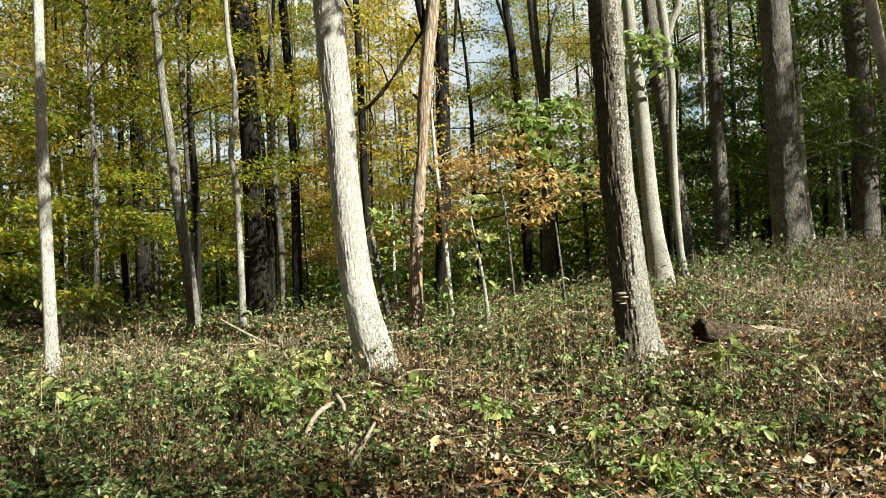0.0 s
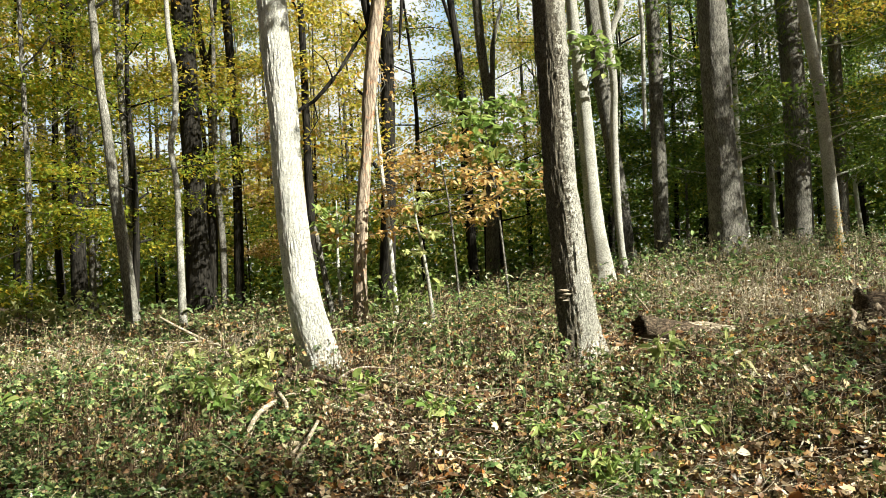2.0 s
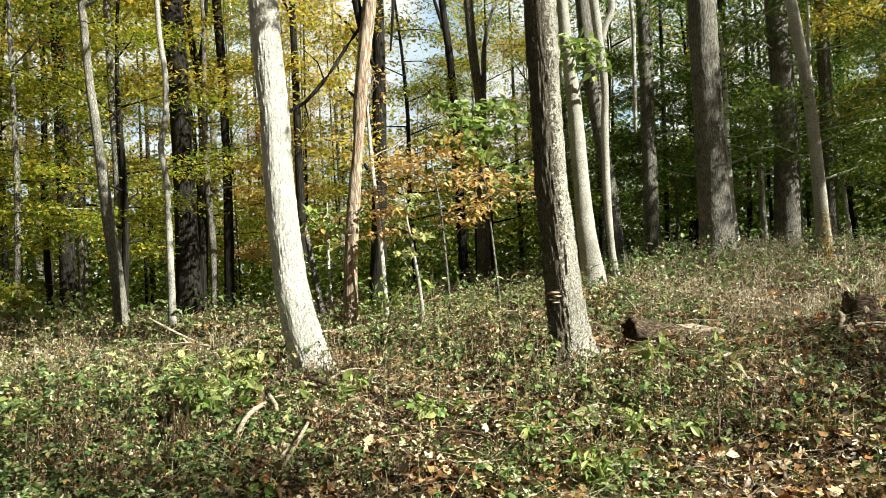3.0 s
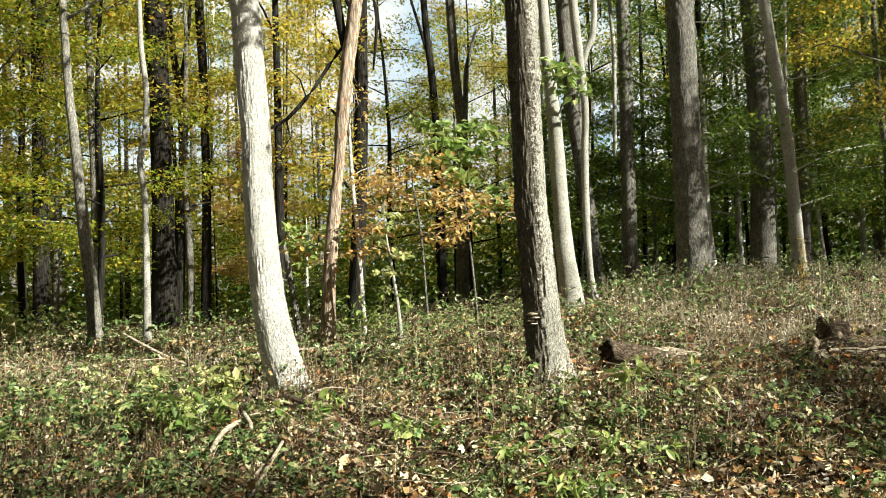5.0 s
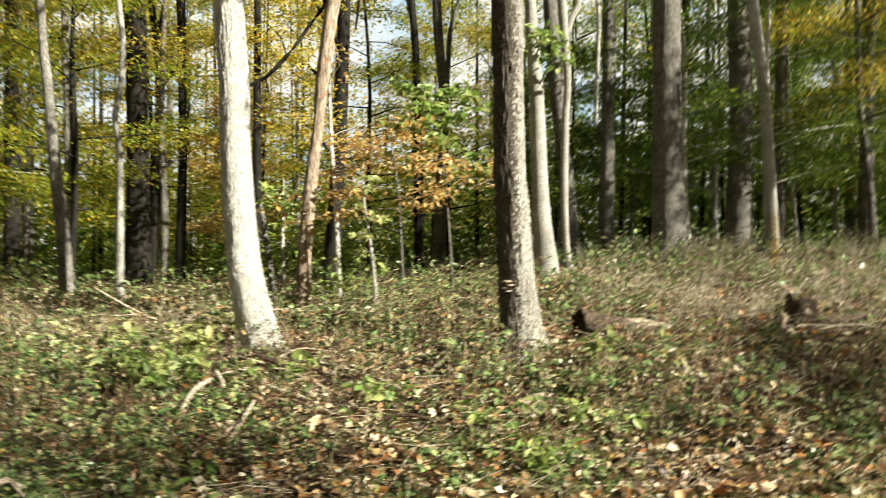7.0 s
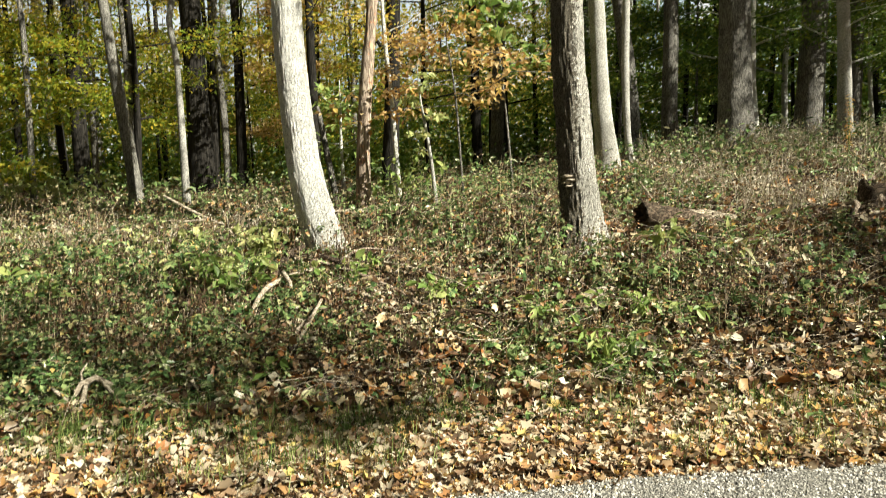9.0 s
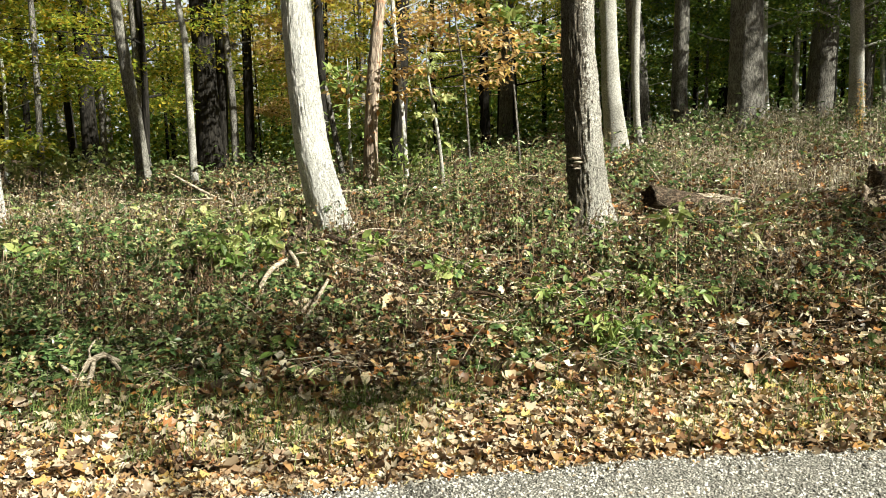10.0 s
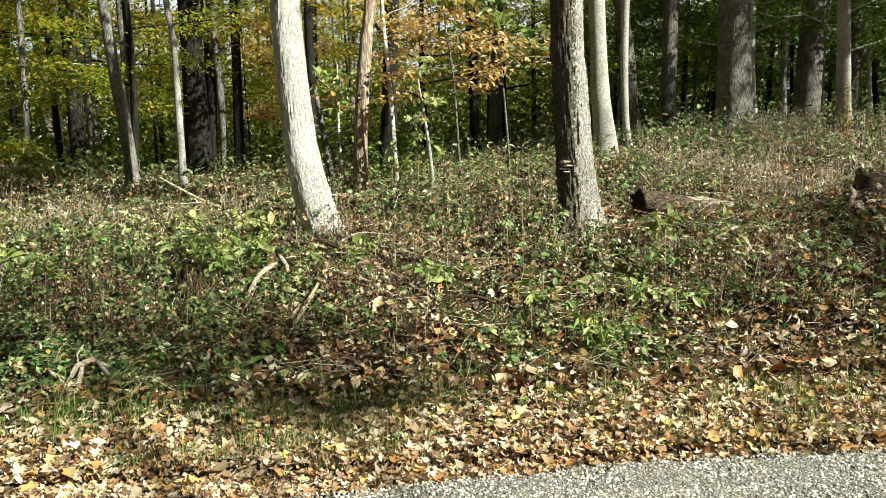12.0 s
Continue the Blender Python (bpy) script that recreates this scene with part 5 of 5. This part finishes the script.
def log(name, label, pts, bark, seed, sides=40):
    """A broken trunk lying on the ground: ragged rims, and each end hollowed out and dark."""
    drop = gap_below(pts)
    pts = [(x, y, z - drop, r) for x, y, z, r in pts]
    ob = thing(name, label, "log", "fallen logs", at=pts[0][:3])
    o = np.array([*pts[0][:3], 0])
    p = np.array(pts) - o
    verts, faces = tube(p, sides, 0.04, 0.1, seed, 0, 13, 0.022)
    r = np.random.default_rng(seed)
    rings = verts.reshape(-1, sides, 3)
    for rim, cap, a, b in ((1, 0, p[0], p[1]), (-2, -1, p[-1], p[-2])):
        d = (a[:3] - b[:3]) / np.linalg.norm(a[:3] - b[:3])
        ragged = np.convolve(np.tile(r.uniform(-1, 1, sides), 3), [0.25, 0.5, 0.25], "same")[sides:2 * sides] * 0.45 * a[3]
        rings[rim] += d * ragged[:, None]
        rings[cap] -= d * 1.6 * a[3]
        lining = np.concatenate([a[:3] + (rings[rim] - a[:3]) * 0.93, a[:3] - d * 0.55 * a[3] + (rings[rim] - a[:3]) * 0.62 + r.normal(0, 0.05 * a[3], (sides, 3)), [a[:3] - d * 0.8 * a[3]]])
        inner = [(k, (k + 1) % sides, sides + k) for k in range(sides)] + [((k + 1) % sides, sides + (k + 1) % sides, sides + k) for k in range(sides)] + [(sides + k, sides + (k + 1) % sides, 2 * sides) for k in range(sides)]
        part("torn_end", mesh_of("torn_end", lining, inner, wood_heart, True), ob, "dark rotten hollow end")
    part("bark", mesh_of("bark", rings.reshape(-1, 3), faces, bark, True), ob)
    return ob


log("log", "dark rotting log with a hollow broken end in weeds", [(2.385, 7.80, 1.115, 0.112), (2.61, 7.9, 1.065, 0.115), (2.906, 8.02, 1.0, 0.108), (3.24, 8.14, 0.925, 0.096), (3.6, 8.26, 0.86, 0.075)], wood_rotten, 61)
log("log", "bleached grey piece of log among leaves", [(x, y, ground_at(x, y) + up, r) for x, y, up, r in ((1.38, 6.34, 0.04, 0.03), (1.5, 6.41, 0.06, 0.052), (1.64, 6.49, 0.08, 0.056), (1.78, 6.57, 0.09, 0.03))], wood_grey, 62, 20)
log("log", "weathered flat log piece on the bank", [(x, y, ground_at(x, y) + up, r) for x, y, up, r in ((2.56, 5.56, 0.03, 0.026), (2.7, 5.58, 0.05, 0.042), (2.88, 5.62, 0.05, 0.026))], wood_grey, 63, 20)
log("log", "small weathered log piece on the bank", [(x, y, ground_at(x, y) + up, r) for x, y, up, r in ((2.26, 5.6, 0.025, 0.016), (2.38, 5.64, 0.04, 0.03), (2.52, 5.68, 0.04, 0.016))], wood_grey, 64, 16)
log("log", "fallen grey log pieces behind a leaning tree", [(x, y, ground_at(x, y) + 0.03, r) for x, y, r in ((-1.4, 9.7, 0.05), (-0.9, 10.1, 0.06), (-0.3, 10.35, 0.05))], wood_grey, 65, 20)
log("log", "long dead log lying in the far weeds", [(x, y, ground_at(x, y) + 0.02, r) for x, y, r in ((4.3, 11.5, 0.04), (4.9, 11.4, 0.05), (5.6, 11.3, 0.04))], wood_grey, 66, 20)
log("log", "dark fallen trunk lying in the shaded wood", [(-9.6, 17.2, 1.55, 0.2), (-8.2, 16.5, 1.55, 0.19), (-6.9, 15.6, 1.5, 0.16)], wood_rotten, 67, 24)
log("log", "pale broken-off piece at the end of a rotting log", [(3.05, 8.42, 1.05, 0.04), (3.3, 8.44, 1.03, 0.055), (3.62, 8.5, 0.98, 0.04)], wood_grey, 70, 20)
log("stump", "dark rotten broken stump in a heap of brush", [(5.3, 8.7, 0.9, 0.2), (5.3, 8.7, 1.1, 0.19), (5.32, 8.71, 1.26, 0.17)], wood_rotten, 68, 28)
log("log", "mouldering log beside a stump in brush", [(4.85, 8.45, 1.02, 0.05), (5.2, 8.5, 1.05, 0.055), (5.7, 8.6, 1.06, 0.06), (6.3, 8.8, 1.1, 0.05)], wood_rotten, 69, 24)
for k, (x0, y0, x1, y1, zz, up, thick) in enumerate(((4.55, 8.1, 5.3, 8.3, 0.98, 0.07, 0.022), (4.45, 7.95, 5.15, 8.25, 0.94, -0.02, 0.018), (4.7, 8.15, 5.0, 8.5, 0.98, 0.16, 0.03), (4.8, 8.2, 5.5, 8.2, 1.02, 0.05, 0.014),
                                                     (4.6, 7.9, 5.4, 8.05, 0.9, 0.06, 0.02), (5.05, 8.3, 5.2, 8.35, 1.0, 0.22, 0.03), (4.9, 8.0, 5.9, 8.2, 0.96, 0.1, 0.016), (4.3, 7.7, 4.9, 7.85, 0.86, 0.03, 0.016))):
    bow = 0.05 * math.sin(k * 2.3)
    stick("branch", "weathered dead stick heaped by a stump", [(x0, y0, zz, thick * 0.6), (x0 * 0.65 + x1 * 0.35, y0 * 0.65 + y1 * 0.35 + bow, zz + up * 0.5 + 0.03, thick), (x0 * 0.3 + x1 * 0.7, y0 * 0.3 + y1 * 0.7 - bow, zz + up, thick * 0.9), (x1, y1, zz + up * 0.9 - 0.03, thick * 0.4)],
          (wood_grey, wood_rotten, bark_bare)[k % 3], seed=110 + k)

stick("branch", "bleached forked branch jutting out of dry weeds", [(-2.24, 8.1, 1.45, 0.01), (-2.03, 8.15, 1.31, 0.015), (-1.82, 8.1, 1.2, 0.016), (-1.63, 8.04, 1.1, 0.02), (-1.45, 7.87, 0.8, 0.024)], wood_grey, seed=71,
      forks=[[(-1.83, 8.1, 1.2, 0.01), (-2.05, 8.05, 1.19, 0.008), (-2.3, 8.0, 1.22, 0.004)], [(-1.63, 8.04, 1.1, 0.012), (-1.62, 8.0, 1.2, 0.009), (-1.66, 7.98, 1.3, 0.004)]])
stick("branch", "curved weathered branch arching over the bank", [(-1.14, 6.2, 0.40, 0.018), (-1.16, 6.4, 0.52, 0.02), (-1.08, 6.62, 0.68, 0.021), (-0.92, 6.85, 0.75, 0.02), (-0.72, 7.1, 0.78, 0.016)], wood_grey, seed=72,
      forks=[[(-0.95, 6.8, 0.8, 0.02), (-0.88, 6.7, 0.72, 0.018), (-0.86, 6.6, 0.66, 0.014)]])
stick("branch", "long dead branch lying down the bank", [(-0.95, 7.5, 0.9, 0.011), (-0.74, 7.28, 0.9, 0.014), (-0.5, 7.22, 0.83, 0.014), (-0.32, 6.93, 0.8, 0.015), (-0.06, 6.78, 0.7, 0.013), (0.08, 6.5, 0.65, 0.013), (0.28, 6.35, 0.54, 0.008)], bark_bare, seed=73,
      forks=[[(-0.5, 7.2, 0.9, 0.014), (-0.3, 7.3, 0.98, 0.01), (0.0, 7.3, 0.95, 0.006)]])
stick("branch", "thin dead branch on the bank", [(-0.3, 7.3, 0.86, 0.009), (-0.05, 7.08, 0.86, 0.011), (0.2, 6.95, 0.8, 0.012), (0.42, 6.72, 0.75, 0.01), (0.66, 6.55, 0.64, 0.007)], wood_grey, seed=74)
stick("branch", "dark bent twig low over herbs", [(0.2, 5.95, 0.44, 0.011), (0.33, 5.95, 0.54, 0.014), (0.5, 5.95, 0.57, 0.014), (0.68, 5.9, 0.54, 0.011), (0.84, 5.8, 0.42, 0.006)], wood_heart, seed=75)
stick("branch", "pale forked stick on fallen leaves", [(-0.85, 5.86, 0.4, 0.014), (-0.76, 6.1, 0.5, 0.018), (-0.6, 6.35, 0.6, 0.016), (-0.45, 6.5, 0.64, 0.008)], wood_grey, seed=76,
      forks=[[(-0.76, 6.1, 0.5, 0.012), (-0.7, 5.95, 0.44, 0.01), (-0.68, 5.85, 0.38, 0.006)]])
def on_ground(pts, lift):
    return [(x, y, ground_at(x, y) + up, r) for (x, y, r), up in zip(pts, lift)]


stick("root", "dark exposed root at the foot of a leaning tree", on_ground([(-0.85, 7.68, 0.03), (-0.97, 7.4, 0.034), (-1.06, 7.12, 0.028), (-1.16, 6.9, 0.014)], (0.1, 0.13, 0.07, 0.0)), wood_rotten, "root", seed=131,
      forks=[on_ground([(-0.97, 7.4, 0.018), (-0.86, 7.2, 0.015), (-0.84, 7.02, 0.008)], (0.13, 0.12, 0.03))])
stick("root", "dark twisted root beside a leaning tree", on_ground([(-0.78, 7.5, 0.03), (-0.58, 7.26, 0.026), (-0.33, 7.14, 0.02), (-0.06, 6.96, 0.01)], (0.08, 0.14, 0.1, 0.02)), wood_rotten, "root", seed=132)
stick("branch", "long brown branch sloping down the bank", on_ground([(-0.84, 7.1, 0.012), (-0.55, 6.72, 0.017), (-0.27, 6.5, 0.018), (0.0, 6.25, 0.015), (0.15, 6.06, 0.008)], (0.1, 0.12, 0.15, 0.12, 0.06)), wood_grey, seed=133)
stick("branch", "pale dry stick leaning on the litter", on_ground([(-0.6, 6.34, 0.012), (-0.7, 6.06, 0.016), (-0.8, 5.76, 0.009)], (0.16, 0.12, 0.02)), wood_grey, seed=134)
stick("branch", "dark thin branch rising behind the bank", on_ground([(-0.14, 8.2, 0.012), (-0.02, 8.9, 0.014), (0.2, 9.6, 0.008)], (0.05, 0.2, 0.34)), wood_rotten, seed=135)
stick("branch", "short grey stick poking up", [(-0.44, 5.62, 0.28, 0.01), (-0.38, 5.7, 0.34, 0.011), (-0.3, 5.8, 0.4, 0.007)], wood_grey, seed=77)
stick("root", "gnarled grey root piece at the bank foot", [(-2.13, 5.2, 0.1, 0.03), (-2.12, 5.26, 0.2, 0.026), (-2.07, 5.32, 0.3, 0.024), (-2.0, 5.36, 0.33, 0.022), (-1.9, 5.38, 0.27, 0.014)], wood_grey, "root", seed=78,
      forks=[[(-2.12, 5.26, 0.2, 0.02), (-2.2, 5.24, 0.27, 0.016), (-2.26, 5.3, 0.29, 0.008)], [(-2.12, 5.24, 0.16, 0.02), (-2.3, 5.28, 0.17, 0.014), (-2.46, 5.3, 0.14, 0.007)],
             [(-2.05, 5.32, 0.3, 0.018), (-2.03, 5.2, 0.22, 0.018), (-2.06, 5.12, 0.1, 0.02)], [(-1.97, 5.36, 0.32, 0.016), (-1.84, 5.25, 0.22, 0.011), (-1.7, 5.15, 0.13, 0.006)], [(-2.07, 5.32, 0.3, 0.014), (-2.1, 5.38, 0.36, 0.01), (-2.06, 5.4, 0.42, 0.005)]])
stick("branch", "thin straight twig on the leaf carpet", [(1.4, 4.62, 0.1, 0.006), (1.62, 4.66, 0.12, 0.007), (1.9, 4.72, 0.11, 0.004)], wood_grey, seed=79)
stick("branch", "thin stick leaning between log and weeds", [(3.1, 10.2, 1.55, 0.01), (3.08, 9.6, 1.35, 0.012), (3.05, 9.1, 1.15, 0.012)], wood_grey, seed=80)
stick("branch", "dry bent twig beside dead leaves", [(-0.62, 10.0, 1.1, 0.012), (0.05, 8.6, 1.22, 0.012), (0.2, 8.4, 1.35, 0.008)], wood_rotten, seed=81)


# ---- single plants that stand out ----
def plant(label, x, y, height, leaf, size, stems, count, seed, spread=0.12, shape=BROAD_LEAF, low=0.35):
    r = np.random.default_rng(seed)
    ob = thing("plant", label, "plant", "plants on the bank", at=(x, y, ground_at(x, y)))
    tips = np.stack([r.normal(0, spread, stems), r.normal(0, spread, stems), height * r.uniform(0.7, 1.05, stems)], -1)
    feet = np.stack([r.normal(0, 0.02, stems), r.normal(0, 0.02, stems), np.full(stems, -0.02)], -1)
    for a, b in zip(feet, tips):
        part("stalk", mesh_of("stalk", *tube([(*a, 0.004), (*(0.5 * (a + b) + [0, 0, 0.02]), 0.0035), (*b, 0.002)], 5, 0.1, 0, seed), grass_mix, True), ob)
    part("leaves", mesh_of("leaves", *leaves_on(r, feet, tips, count, size, shape, low, 0.25), leaf), ob)
    return ob


plant("bright yellow-green leafy seedling in weeds", -1.22, 7.6, 0.36, leaf_lemon, 0.12, 10, 10, 91, 0.2)
plant("fresh green leafy plant on the bank", -1.38, 6.85, 0.4, leaf_bright, 0.1, 16, 11, 92, 0.24)
plant("yellowing leafy plant in dry weeds", -2.15, 7.65, 0.34, leaf_lemon, 0.12, 11, 9, 93, 0.28)
plant("yellow-green clump at the foot of a slim tree", -3.5, 7.25, 0.3, leaf_lemon, 0.1, 12, 9, 94, 0.26)
plant("leafy yellow-green clump on the sunny bank", -3.05, 6.7, 0.32, leaf_bright, 0.1, 12, 10, 110, 0.26)
plant("pale green leaves crowded in dry weeds", -1.85, 7.2, 0.26, leaf_lemon, 0.09, 9, 9, 111, 0.22)
plant("light green leafy patch on fallen leaves", 1.25, 6.3, 0.16, leaf_bright, 0.08, 14, 9, 112, 0.3)
plant("green herb with pale leaves by a dead branch", -0.45, 7.0, 0.24, leaf_bright, 0.09, 7, 8, 113, 0.14)
plant("green compound-leaved herb in the litter", 0.35, 6.55, 0.2, leaf_bright, 0.09, 10, 8, 114, 0.2)
plant("spreading green herb near a bleached log piece", 1.95, 6.1, 0.18, leaf_bright, 0.08, 12, 8, 115, 0.26)
plant("tall plant with pale yellow-green leaves", 2.3, 6.95, 0.42, leaf_lemon, 0.11, 3, 9, 95, 0.08, BROAD_LEAF, 0.6)
plant("drooping plant with large yellow leaves", 2.95, 6.75, 0.5, leaf_lemon, 0.13, 3, 6, 96, 0.12, LONG_LEAF, 0.5)
plant("pale green fern-like plant bending over leaves", 1.42, 5.45, 0.28, leaf_bright, 0.1, 5, 16, 97, 0.17, LONG_LEAF, 0.25)
plant("broad-leaved green seedling on the bank", -0.84, 5.42, 0.24, leaf_bright, 0.1, 3, 6, 98, 0.07)
plant("small green seedling at the bank foot", -2.72, 5.55, 0.15, leaf_bright, 0.11, 2, 5, 99, 0.05)
plant("small green sprig on the leaf carpet", -0.5, 4.95, 0.08, leaf_bright, 0.1, 2, 5, 100, 0.05)
plant("green rosette among fallen leaves", -0.4, 4.6, 0.06, leaf_bright, 0.1, 2, 5, 101, 0.05)
plant("green leafy plant beside a dead tree", 0.05, 10.9, 0.75, leaf_bright, 0.1, 13, 10, 102, 0.3)
plant("yellow-leaved shrub in shaded wood", -4.85, 12.4, 0.75, leaf_lemon, 0.11, 18, 11, 103, 0.5)
plant("yellow-leaved shrub beside the dark fallen trunk", -5.7, 12.6, 0.6, leaf_lemon, 0.11, 14, 10, 104, 0.45)
plant("yellow lobed plant in the weeds", 4.45, 7.3, 0.3, leaf_lemon, 0.14, 2, 4, 105, 0.1)
plant("reddish dead weed spike standing in dry grass", 6.05, 10.6, 1.15, leaf_copper, 0.05, 2, 60, 106, 0.05, LONG_LEAF, 0.3)
